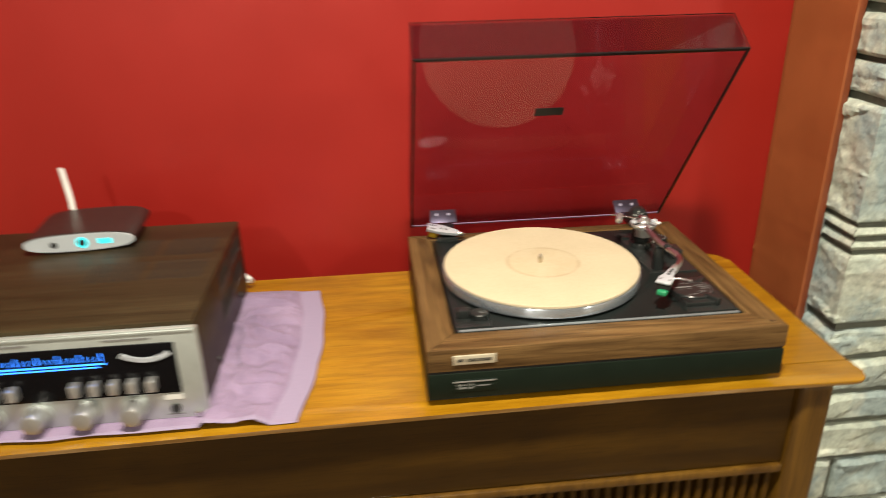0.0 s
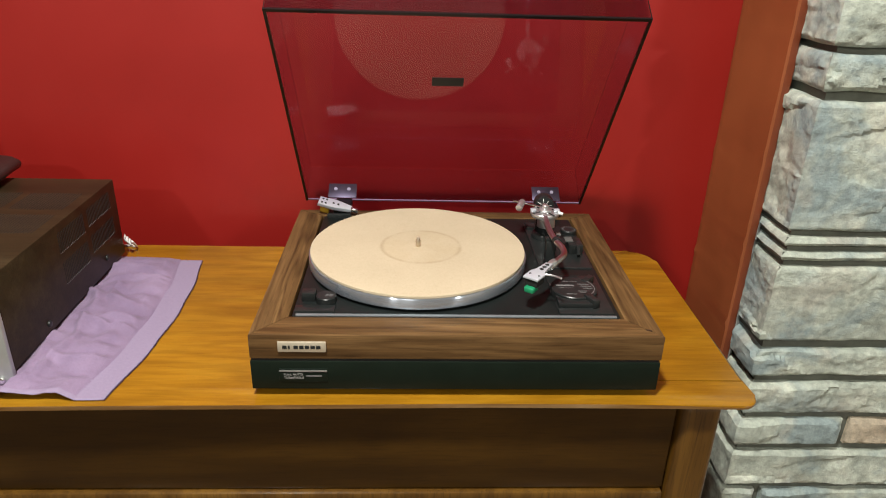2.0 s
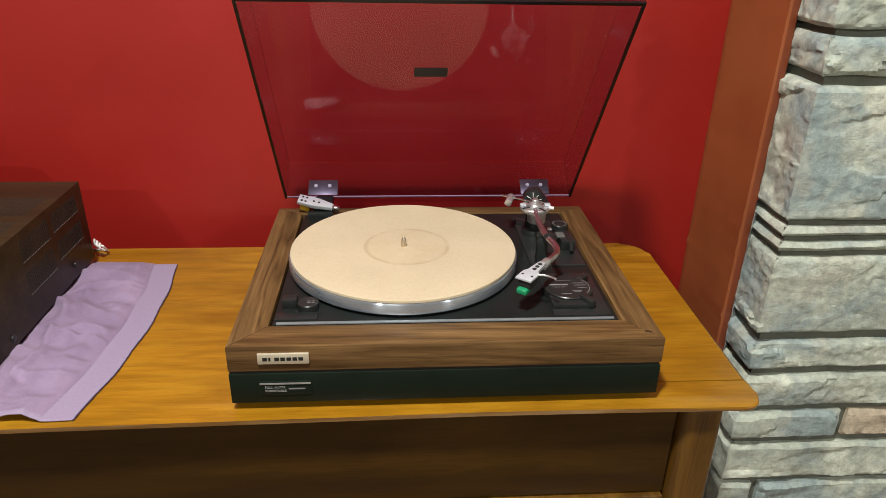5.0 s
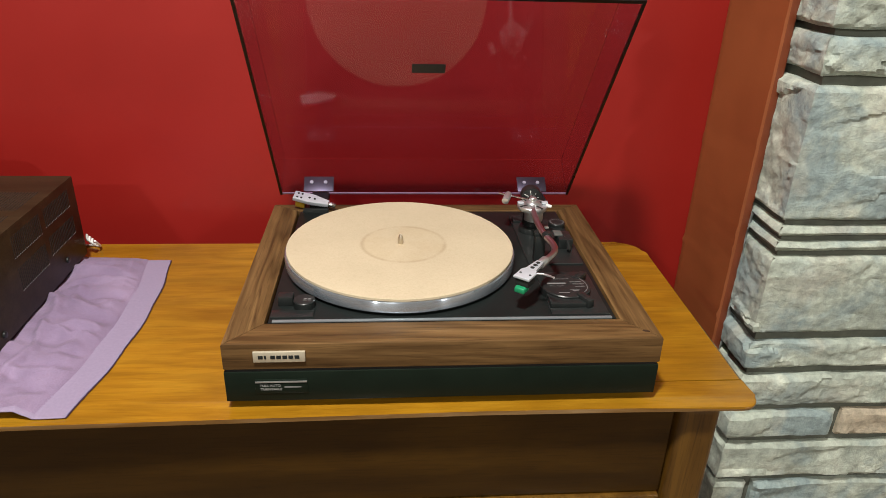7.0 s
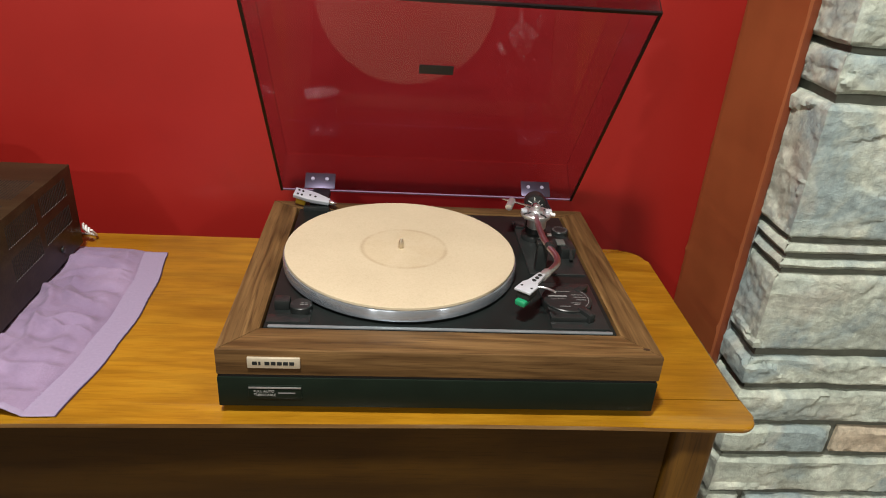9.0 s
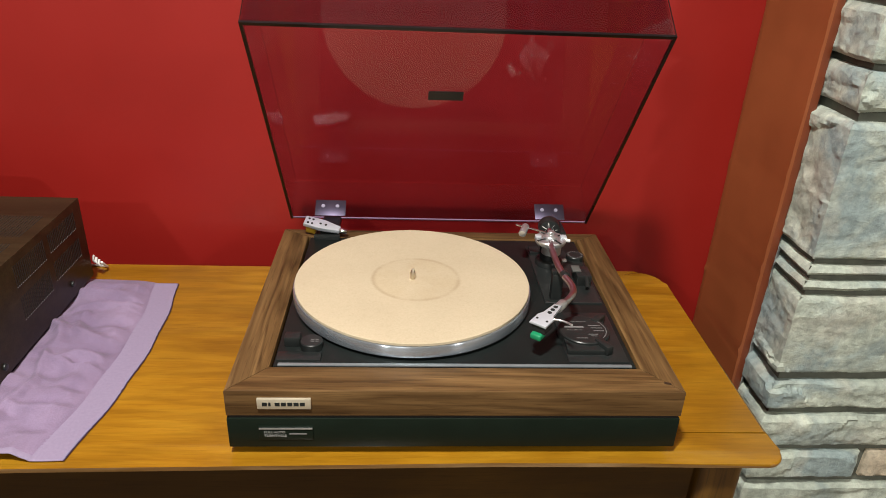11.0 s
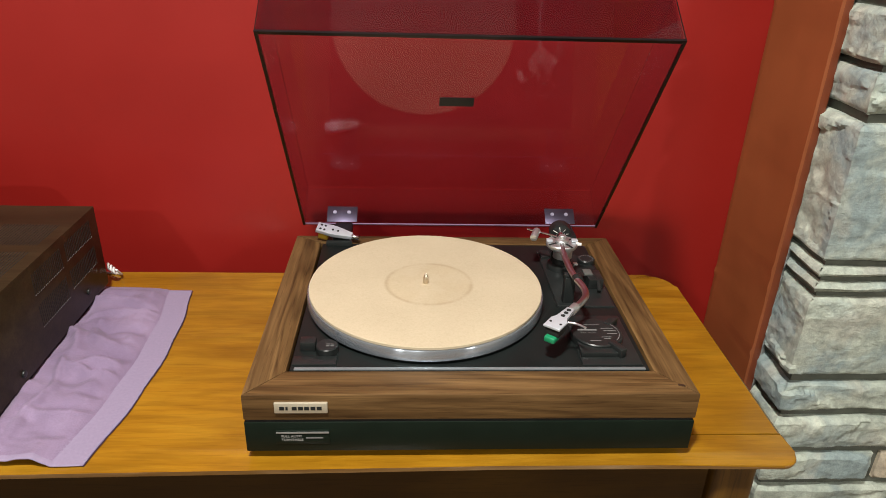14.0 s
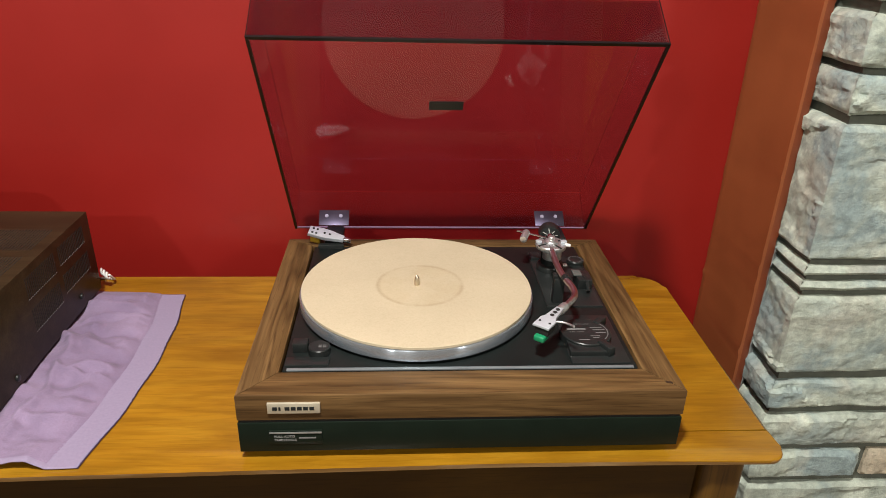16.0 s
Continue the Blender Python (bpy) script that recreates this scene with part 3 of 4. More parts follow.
# controls on the deck
def printed(name, words, size, x, z, y, material, parent, flat=False):
    """Lettering, upright on a front that faces the room, or flat on a top (then z is its depth and y its height)."""
    cu = bpy.data.curves.new(name, "FONT")
    cu.body, cu.size, cu.extrude = words, size, 0.0001
    tmp = bpy.data.objects.new(name, cu)
    scene.collection.objects.link(tmp)
    bpy.context.view_layer.update()
    me = bpy.data.meshes.new_from_object(tmp.evaluated_get(bpy.context.evaluated_depsgraph_get()))
    bpy.data.objects.remove(tmp)
    bm = blank()
    bm.from_mesh(me)
    turned(bm, Matrix.Translation((x, z, y)) if flat else Matrix.Translation((x, y, z)) @ Matrix.Rotation(radians(90), 4, "X"))
    return part(name, bm, material, parent, "", 0)


badge = part("badge", box(blank(), (0.033, -0.0028, 0.8635), (0.088, 0.0004, 0.8765), 0.0006), badge_metal, table, "champagne metal badge with dark marks")
for k in range(7):
    x = 0.0385 + 0.0064 * k
    part("mark", box(blank(), (x, -0.0033, 0.8680), (x + (0.0022 if k == 1 else 0.0050), -0.0027, 0.8722)), black_plastic, badge)
plate = part("name_plate", box(blank(), (0.032, -0.0008, 0.8215), (0.0885, 0.0016, 0.8395), 0.0004), green_base, table)
part("stripe", box(blank(), (0.0325, -0.0018, 0.8362), (0.088, -0.0004, 0.8378)), satin_metal, plate)
printed("lettering", "FULL AUTO", 0.0042, 0.0375, 0.8305, -0.0009, ink_soft, plate)
printed("lettering", "TURNTABLE", 0.0042, 0.0375, 0.8258, -0.0009, ink_soft, plate)
part("mark", box(blank(), (0.0635, -0.0011, 0.8290), (0.0815, -0.0007, 0.8306)), ink_dim, plate)

DZ = 0.8845
# speed selector at the front left
part("speed_panel", box(blank(), (0.044, 0.052, DZ - 0.002), (0.092, 0.068, DZ + 0.0022), 0.0008), black_plastic, table)
part("speed_key", box(blank(), (0.049, 0.080, DZ - 0.001), (0.0665, 0.094, DZ + 0.0115), 0.0012), black_plastic, table, "black selector key")
bm = lathe(blank(), (0.0795, 0.0795), ((0.0125, DZ - 0.001), (0.0125, DZ + 0.0085), (0.0115, DZ + 0.0095), (0.004, DZ + 0.0095)), 32)
knob = part("speed_knob", bm, black_plastic, table)
part("speed_cheek", box(blank(), (0.070, 0.073, DZ - 0.001), (0.0905, 0.0875, DZ + 0.0092), 0.001), black_plastic, table)
for k in range(2):
    part("mark", box(blank(), (0.079 + 0.005 * k, 0.0800, DZ + 0.0094), (0.0825 + 0.005 * k, 0.0812, DZ + 0.0098)), ink_dim, knob)
    part("mark", box(blank(), (0.079 + 0.005 * k, 0.0765, DZ + 0.0094), (0.0825 + 0.005 * k, 0.0777, DZ + 0.0098)), ink_dim, knob)

# automatic selector at the front right
part("selector_panel", box(blank(), (0.366, 0.052, DZ - 0.002), (0.434, 0.158, DZ + 0.0016), 0.0008), black_plastic, table)
part("selector_housing", box(blank(), (0.367, 0.066, DZ), (0.418, 0.120, DZ + 0.0075), 0.0012), black_plastic, table)
KC = (0.3935, 0.1055)
disc = part("selector_dial", lathe(blank(), KC, ((0.0300, DZ + 0.001), (0.0300, DZ + 0.0095), (0.0290, DZ + 0.0105), (0.010, DZ + 0.0105)), 64), black_plastic, table, "black printed selector dial")
lever = turned(box(blank(), (0.024, -0.0045, DZ + 0.001), (0.046, 0.0045, DZ + 0.0125), 0.0012), Matrix.Translation((*KC, 0)) @ Matrix.Rotation(radians(-62), 4, "Z"))
part("selector_lever", lever, black_plastic, disc)
lever = turned(box(blank(), (0.024, -0.0045, DZ + 0.001), (0.0455, 0.0045, DZ + 0.0115), 0.0012), Matrix.Translation((*KC, 0)) @ Matrix.Rotation(radians(48), 4, "Z"))
part("size_lever", lever, black_plastic, disc)
TZ = DZ + 0.0104
printed("lettering", "FULL AUTO", 0.0034, 0.3735, 0.1030, TZ, ink_dim, disc, True)
for x0, x1, y, h in ((0.371, 0.394, 0.1085, 0.0030), (0.381, 0.400, 0.121, 0.0006), (0.400, 0.4145, 0.113, 0.0010), (0.402, 0.4165, 0.1075, 0.0010), (0.4045, 0.4165, 0.1015, 0.0010), (0.3965, 0.408, 0.094, 0.0010), (0.3985, 0.406, 0.0905, 0.0009), (0.381, 0.394, 0.086, 0.0010)):
    part("mark", box(blank(), (x0, y, TZ), (x1, y + h, TZ + 0.0003)), ink_dim, disc)
bm = blank()
for k in range(16):
    a = radians(-45 + 6.0 * k)
    box(bm, (0, 0, 0), (0.0028, 0.0007, 0.0003))
    bm.verts.ensure_lookup_table()
    bmesh.ops.transform(bm, matrix=Matrix.Translation((KC[0] + 0.0262 * math.cos(a), KC[1] + 0.0262 * math.sin(a), TZ)) @ Matrix.Rotation(a + math.pi / 2, 4, "Z"), verts=bm.verts[-8:])
part("scale_arc", bm, ink_dim, disc)

# the tone arm
arm_panel = part("arm_panel", prism(blank(), ((0.362, 0.181), (0.436, 0.181), (0.436, 0.292), (0.410, 0.345), (0.362, 0.345)), DZ - 0.001, DZ + 0.0018, 0.0006, 1), black_plastic, table)
part("arm_base", lathe(blank(), (0.386, 0.290), ((0.019, DZ), (0.019, DZ + 0.008), (0.017, DZ + 0.011), (0.0145, DZ + 0.012), (0.0145, DZ + 0.030), (0.0135, DZ + 0.031)), 48), black_plastic, table)
part("arm_pillar", lathe(blank(), (0.386, 0.284), ((0.0135, DZ + 0.022), (0.0135, DZ + 0.040), (0.012, DZ + 0.042)), 40), satin_metal, table)
arm_chrome = plain("worn_arm_chrome", (0.60, 0.58, 0.61), 0.30, 1.0, 0.04, 60, 0.02)
arm = part("tone_arm", tube(blank(), ((0.380, 0.272, 0.934), (0.3775, 0.250, 0.9325), (0.3765, 0.205, 0.931), (0.379, 0.172, 0.9305), (0.3835, 0.148, 0.930), (0.3815, 0.130, 0.9295), (0.372, 0.114, 0.929), (0.3625, 0.1035, 0.9285)), 0.0042, 16, 8), arm_chrome, table, "S-shaped chrome tone arm")
GX, GY = 0.380, 0.270
gimbal = part("gimbal", lathe(blank(), (GX, GY), ((0.0105, 0.9265), (0.0165, 0.9268), (0.0202, 0.9290), (0.0215, 0.9320), (0.0215, 0.9345), (0.0205, 0.9358), (0.0105, 0.9358)), 64), satin_metal, arm, "round silver gimbal dish")
for a in (28, 118, 208, 298):
    part("gap", turned(box(blank(), (0.0098, -0.0016, 0.9352), (0.0217, 0.0016, 0.9362)), Matrix.Translation((GX, GY, 0)) @ Matrix.Rotation(radians(a), 4, "Z")), rubber, gimbal)
for x0, x1 in ((-0.0215, -0.0130), (0.0130, 0.0215)):
    part("pivot_block", box(blank(), (GX + x0, GY - 0.0035, 0.9360), (GX + x1, GY + 0.0035, 0.9395), 0.0010), shell_metal, gimbal, "pale pivot block")
part("bearing_cap", lathe(blank(), (GX, GY), ((0.0098, 0.9352), (0.0098, 0.9385), (0.0088, 0.9398), (0.0050, 0.9412), (0.0048, 0.9448), (0.0040, 0.9456)), 32), satin_metal, arm)
part("pivot_screw", rod(blank(), (0.3985, 0.2665, 0.9345), (0.4060, 0.2655, 0.9335), 0.0030, 0.0022, 16), white_plastic, arm)
part("arm_stub", rod(blank(), (0.3805, 0.275, 0.935), (0.3862, 0.324, 0.9382), 0.005, None, 20), chrome, arm)
weight = part("counterweight", rod(blank(), (0.3845, 0.300, 0.932), (0.3858, 0.318, 0.933), 0.0150, None, 48, 0.0012), black_plastic, table, "black counterweight with white scale")
front = Vector((0.3845, 0.300, 0.932))
for k in range(8):
    a = radians(45 * k + 12)
    d = Vector((math.cos(a), 0, math.sin(a)))
    part("scale_mark", rod(blank(), front + d * 0.0075 + Vector((0, -0.0004, 0)), front + d * 0.0130 + Vector((0, -0.0004, 0)), 0.0006, None, 6), ink_white, weight)
part("weight_hub", rod(blank(), front + Vector((0, -0.006, 0)), front + Vector((0, 0.001, 0)), 0.0062, None, 24, 0.0008), satin_metal, weight)
part("balance_rod", rod(blank(), (0.376, 0.284, 0.937), (0.338, 0.308, 0.9375), 0.0016, None, 12), chrome, arm)
part("balance_weight", rod(blank(), (0.3505, 0.3010, 0.9385), (0.3430, 0.2830, 0.9345), 0.0052, None, 24, 0.0008), satin_metal, arm)

HS = Matrix.Translation((0.3625, 0.1035, 0.9285)) @ Matrix.Rotation(math.atan2(-0.0455, -0.0365), 4, "Z") @ Matrix.Rotation(radians(3), 4, "Y")
part("arm_collar", turned(rod(blank(), (-0.004, 0, 0), (0.010, 0, 0), 0.0056, None, 20, 0.0006), HS), satin_metal, arm)
bm = prism(blank(), ((0.008, -0.0050), (0.008, 0.0050), (0.032, 0.0058), (0.037, 0.0102), (0.056, 0.0102), (0.056, -0.0102), (0.037, -0.0102), (0.032, -0.0058)), 0.0015, 0.0048, 0.0008, 2)
shell = part("headshell", turned(bm, HS), shell_metal, table, "perforated silver headshell")
for k, (u, w, rr) in enumerate(((0.0145, 0, 0.0026), (0.0215, 0, 0.0026), (0.0285, 0, 0.0026), (0.046, -0.0062, 0.0015), (0.046, 0.0062, 0.0015))):
    part("hole", turned(rod(blank(), (u, w, 0.0044), (u, w, 0.0052), rr, None, 16), HS), rubber, shell)
part("finger_lift", turned(tube(blank(), ((0.036, 0.0095, 0.0035), (0.033, 0.017, 0.0035), (0.034, 0.026, 0.0042), (0.038, 0.032, 0.0065)), 0.0013, 10), HS), satin_metal, shell)
part("cartridge", turned(box(blank(), (0.036, -0.0085, -0.0085), (0.054, 0.0085, 0.0014), 0.001), HS), rubber, shell)
part("stylus_guard", turned(box(blank(), (0.046, -0.0065, -0.0150), (0.060, 0.0065, -0.0075), 0.0020, 3), HS), green_plastic, shell, "translucent green stylus guard")

part("arm_clamp", rod(blank(), (0.3795, 0.176, 0.9306), (0.3810, 0.168, 0.9304), 0.0058, None, 20, 0.0006), black_plastic, table)
# cueing parts and small fittings on the arm panel
part("arm_rest", box(blank(), (0.370, 0.160 + 0.028, DZ), (0.384, 0.200, 0.922), 0.0015), black_plastic, table)
part("arm_clip", box(blank(), (0.369, 0.189, 0.921), (0.390, 0.199, 0.9265), 0.001), black_plastic, table)
part("cue_block", box(blank(), (0.412, 0.226, DZ), (0.432, 0.256, DZ + 0.016), 0.0015), black_plastic, table)
part("cue_plate", box(blank(), (0.408, 0.238, DZ + 0.0155), (0.4195, 0.254, DZ + 0.018), 0.0006), plain("grey_plastic", (0.10, 0.105, 0.10), 0.4), table)
part("cue_lever", tube(blank(), ((0.420, 0.240, DZ + 0.014), (0.424, 0.226, DZ + 0.013), (0.423, 0.212, DZ + 0.006)), 0.0026, 10), black_plastic, table)
skate = part("antiskate_knob", lathe(blank(), (0.4275, 0.309), ((0.0125, DZ), (0.0125, DZ + 0.006), (0.0115, DZ + 0.007), (0.004, DZ + 0.007)), 40), black_plastic, table)
bm = blank()
for k in range(18):
    a = 2 * math.pi * k / 18
    box(bm, (0.0085, -0.0004, 0), (0.0108, 0.0004, 0.0003))
    bm.verts.ensure_lookup_table()
    bmesh.ops.transform(bm, matrix=Matrix.Translation((0.4275, 0.309, DZ + 0.0069)) @ Matrix.Rotation(a, 4, "Z"), verts=bm.verts[-8:])
part("scale_marks", bm, ink_dim, skate)
part("lock_screw", box(blank(), (0.4035, 0.296, DZ), (0.4135, 0.302, DZ + 0.004), 0.0008), white_plastic, table)
part("overhang_cover", box(blank(), (0.364, 0.318, DZ), (0.378, 0.340, DZ + 0.005), 0.001), black_plastic, table)

# the spare headshell on its post at the back left
part("spare_post", box(blank(), (0.048, 0.360, DZ - 0.004), (0.086, 0.368, DZ + 0.006), 0.001), black_plastic, table)
SP = Matrix.Translation((0.0375, 0.3760, 0.9055)) @ Matrix.Rotation(radians(-8), 4, "Z") @ Matrix.Rotation(radians(12), 4, "Y") @ Matrix.Rotation(radians(22), 4, "X")
bm = prism(blank(), ((-0.004, -0.0085), (0.018, -0.0090), (0.026, -0.0085), (0.050, -0.0050), (0.050, 0.0050), (0.026, 0.0085), (0.018, 0.0090), (-0.004, 0.0085)), -0.002, 0.0045, 0.0012, 2)
spare = part("spare_headshell", turned(bm, SP), shell_metal, table, "spare silver headshell parked on the deck")
part("connector", turned(rod(blank(), (0.049, 0, 0.001), (0.061, 0, 0.001), 0.0040, None, 18, 0.0005), SP), chrome, spare)
part("spare_cartridge", turned(box(blank(), (0.000, -0.0075, -0.0150), (0.015, 0.0075, -0.0022), 0.0015), SP), yellow_plastic, spare, "amber cartridge body")
for u, w in ((0.002, -0.004), (0.002, 0.004), (0.008, -0.004), (0.008, 0.004), (0.020, 0), (0.028, 0)):
    part("hole", turned(rod(blank(), (u, w, 0.0042), (u, w, 0.0049), 0.0018, None, 12), SP), rubber, spare)

# ---- the towel under the receiver ----
TX0, TY0, TY1 = -0.78, -0.010, 0.374


def towel_edge(y):
    t = (y - TY0) / (TY1 - TY0)
    return -0.170 + 0.083 * t - 0.075 * t * t - 0.001 * math.sin(y * 60) + 0.0010 * noise.noise(Vector((y * 190, 2.0, 9.0)))


# creases as (points, width, height) and dents as (x, y, radius, depth)
CREASES = [
    (((-0.268, 0.168), (-0.260, 0.160), (-0.222, 0.143), (-0.186, 0.138)), 0.0045, 0.0085),
    (((-0.272, 0.270), (-0.264, 0.280), (-0.229, 0.290), (-0.189, 0.296)), 0.0050, 0.0070),
    (((-0.262, 0.025), (-0.263, 0.062), (-0.251, 0.108), (-0.261, 0.160)), 0.0045, 0.0075),
    (((-0.260, 0.066), (-0.229, 0.060), (-0.192, 0.067)), 0.0045, 0.0070),
    (((-0.248, 0.165), (-0.223, 0.168), (-0.190, 0.162)), 0.0050, 0.0060),
    (((-0.255, 0.262), (-0.246, 0.215), (-0.215, 0.205)), 0.0070, 0.0100),
    (((-0.284, 0.235), (-0.268, 0.222), (-0.258, 0.190)), 0.0080, 0.0120),
    (((-0.288, 0.318), (-0.268, 0.318), (-0.235, 0.325)), 0.0080, 0.0090),
    (((-0.282, 0.120), (-0.276, 0.060), (-0.272, 0.020)), 0.0070, 0.0080),
]
DENTS = [
    (-0.201, 0.247, 0.014, 0.0060), (-0.192, 0.185, 0.016, 0.0060), (-0.199, 0.106, 0.011, 0.0060),
    (-0.219, 0.078, 0.012, 0.0060), (-0.211, 0.153, 0.013, 0.0050), (-0.221, 0.303, 0.014, 0.0055),
    (-0.240, 0.245, 0.015, 0.0070), (-0.251, 0.340, 0.015, 0.0050), (-0.236, 0.130, 0.016, 0.0055), (-0.225, 0.035, 0.016, 0.0050),
]


def from_line(x, y, pts):
    """Distance to a broken line, and how far along it the nearest point lies (0 to 1)."""
    best, at = 9.0, 0.0
    for k, ((ax, ay), (bx, by)) in enumerate(zip(pts, pts[1:])):
        t = max(0.0, min(1.0, ((x - ax) * (bx - ax) + (y - ay) * (by - ay)) / ((bx - ax) ** 2 + (by - ay) ** 2)))
        d = math.hypot(x - ax - t * (bx - ax), y - ay - t * (by - ay))
        if d < best:
            best, at = d, (k + t) / (len(pts) - 1)
    return best, at


def towel_height(x, y, edge):
    d = edge - x
    free = max(0.0, min(1.0, (d - 0.034) / 0.018)) * max(0.15, min(1.0, (0.372 - y) / 0.022))
    z = 0.0008 * noise.noise(Vector((x * 14, y * 14, 0.3))) + 0.0080 * free
    wx, wy = x + 0.004 * noise.noise(Vector((x * 45, y * 45, 1))), y + 0.004 * noise.noise(Vector((x * 45, y * 45, 8)))
    if free > 0:
        for pts, wid, high in CREASES:
            near, at = from_line(wx, wy, pts)
            if near < 4 * wid:
                z += free * high * math.exp(-(near / wid) ** 1.5) * (0.6 + 0.4 * math.sin(math.pi * at))
        for cx, cy, rad, deep in DENTS:
            q = ((wx - cx) ** 2 / (1.9 * rad * rad) + (wy - cy) ** 2 / (0.55 * rad * rad))
            if q < 6:
                z -= 1.4 * free * deep * math.exp(-q)
        z += free * (0.0040 * noise.noise(Vector((x * 30 + 4, y * 42, 2.0))) + 0.0016 * noise.noise(Vector((x * 75, y * 110, 5.0))))
    z += 0.0012 * max(0.0, min(1.0, (d - 0.034) / 0.003))
    if y < 0.02:
        z += 0.003 * max(0, noise.noise(Vector((x * 34, 0.5, 3)))) * (0.02 - y) / 0.03
    if x < -0.285:
        z = min(z, 0.0035 + 0.008 * max(0.0, 1 - (-0.285 - x) / 0.006))
    return TOP + 0.0015 + max(0.0, z)


bm = blank()
NX, NY = 220, 170
grid = []
for j in range(NY + 1):
    y = TY0 + (TY1 - TY0) * j / NY
    row = []
    for i in range(NX + 1):
        e = towel_edge(y)
        u = i / NX
        x = TX0 + (e - TX0) * (1 - (1 - u) ** 1.7)
        yy = y + 0.004 * noise.noise(Vector((x * 18, 5, 0))) * (1 if j in (0, NY) else 0.6) - 0.010 * max(0, (j / NY) - 0.5) * (x + 0.28) / 0.1
        row.append(bm.verts.new((x, yy, towel_height(x, y, e))))
    grid.append(row)
for a, b in zip(grid, grid[1:]):
    for i in range(NX):
        bm.faces.new((a[i], a[i + 1], b[i + 1], b[i]))


def terry(name):
    m, nt, b = nodes_of(name)
    v = coords(nt)
    n1 = noise_out(nt, v, 700, 2, 0.6)
    n2 = noise_out(nt, v, 18, 3)
    w = noise_out(nt, v, 330, 3, 0.7)
    c = ramp(nt, n2, ((0.3, (0.206, 0.148, 0.246)), (0.7, (0.280, 0.208, 0.326))))
    c = mixed(nt, 0.5, c, ramp(nt, n1, ((0.3, (0.74, 0.72, 0.74)), (0.65, (1.08, 1.08, 1.08)))), "MULTIPLY")
    nt.links.new(c, b.inputs["Base Color"])
    b.inputs["Roughness"].default_value = 0.95
    b.inputs["Sheen Weight"].default_value = 0.08
    ad = nt.nodes.new("ShaderNodeMath")
    nt.links.new(n1, ad.inputs[0]), nt.links.new(w, ad.inputs[1])
    bump(nt, b, ad.outputs[0], 0.5, 0.0015)
    return m


towel = single("towel", bm, terry("lavender_terry"), "wrinkled lavender terry towel lying under the receiver", "towel", smooth=80)
hem = plain("lavender_hem_weave", (0.270, 0.218, 0.330), 0.9, 0, 0.06, 300, 0.4)
towel.data.materials.append(hem)
for f in towel.data.polygons:
    c = f.center
    if towel_edge(c.y) - c.x < 0.0345 or c.y < TY0 + 0.006:
        f.material_index = 1
# dark tube: hem thread and the shadow under the towel's edge in one colour
part("stitching", tube(blank(), [(towel_edge(y) + 0.0006, y - 0.010 * max(0, (y - TY0) / (TY1 - TY0) - 0.5) * (towel_edge(y) + 0.28) / 0.1, TOP + 0.0014) for y in [TY0 + (TY1 - TY0) * k / 60 for k in range(61)]], 0.0006, 6, 2), plain("dark_thread_and_edge_shade", (0.05, 0.025, 0.05), 0.9, 0, 0.2, 200, 0), towel, "dark thread and painted edge shadow along the hem")
so = towel.modifiers.new("thick", "SOLIDIFY")
so.thickness, so.offset = 0.0012, 1.0

# ---- the receiver ----
RX0, RX1, RY0, RY1, RZ0, RZ1 = -0.742, -0.284, 0.022, 0.368, 0.816, 0.941
rec = thing("stereo_receiver", (-0.51, 0.19, TOP), "silver-faced vintage receiver in a dark walnut case, lit blue", "receiver")
case = part("case", box(blank(), (RX0, RY0, RZ0), (RX1, RY1, RZ1), 0.0012), case_wood, rec, "dark walnut-grain case")
for fx in (RX0 + 0.05, RX1 - 0.035):
    for fy in (0.07, 0.32):
        part("foot", rod(blank(), (fx, fy, TOP + 0.005), (fx, fy, RZ0 + 0.001), 0.014, 0.016, 20), rubber, rec)


def slits(lo, hi, count, axis, place):
    """A block of narrow slots cut into the case, on its side or its top."""
    bm = blank()
    for k in range(count):
        c = lo[0] + (hi[0] - lo[0]) * (k + 0.5) / count
        if axis == "side":
            box(bm, (place - 0.0004, c - 0.0005, lo[1]), (place + 0.0003, c + 0.0005, hi[1]))
        else:
            box(bm, (c - 0.0005, lo[1], place - 0.0004), (c + 0.0005, hi[1], place + 0.0003))
    vent = part("vent", bm, rubber, case)
    if axis == "side":
        # small pale boxes put in for the highlights on the slots' lower rims
        rims = blank()
        for k in range(count):
            c = lo[0] + (hi[0] - lo[0]) * (k + 0.5) / count
            box(rims, (place - 0.0002, c - 0.0007, lo[1] - 0.0012), (place + 0.0005, c + 0.0007, lo[1]))
        part("vent_rim", rims, ink_dim, vent, "cut ends of the slots, their highlights put in as pale pieces")
    return vent


for y0, y1, z0, z1 in ((0.176, 0.254, 0.901, 0.929), (0.265, 0.345, 0.904, 0.929), (0.176, 0.254, 0.856, 0.886), (0.265, 0.346, 0.862, 0.888)):
    slits((y0, z0), (y1, z1), 18, "side", RX1)
for x0, x1, y0, y1 in ((-0.460, -0.385, 0.150, 0.215), (-0.375, -0.300, 0.150, 0.215), (-0.460, -0.385, 0.235, 0.300), (-0.375, -0.300, 0.235, 0.300)):
    slits((x0, y0), (x1, y1), 18, "top", RZ1)
for by, bz in ((0.115, 0.829), (0.303, 0.836)):
    part("case_bolt", rod(blank(), (RX1 - 0.001, by, bz), (RX1 + 0.0025, by, bz), 0.0048, 0.0042, 20, 0.0008), black_plastic, rec)
face = part("faceplate", box(blank(), (RX0 - 0.003, 0.014, 0.806), (RX1 + 0.004, 0.0215, 0.936), 0.0015), face_metal, rec, "brushed silver faceplate")
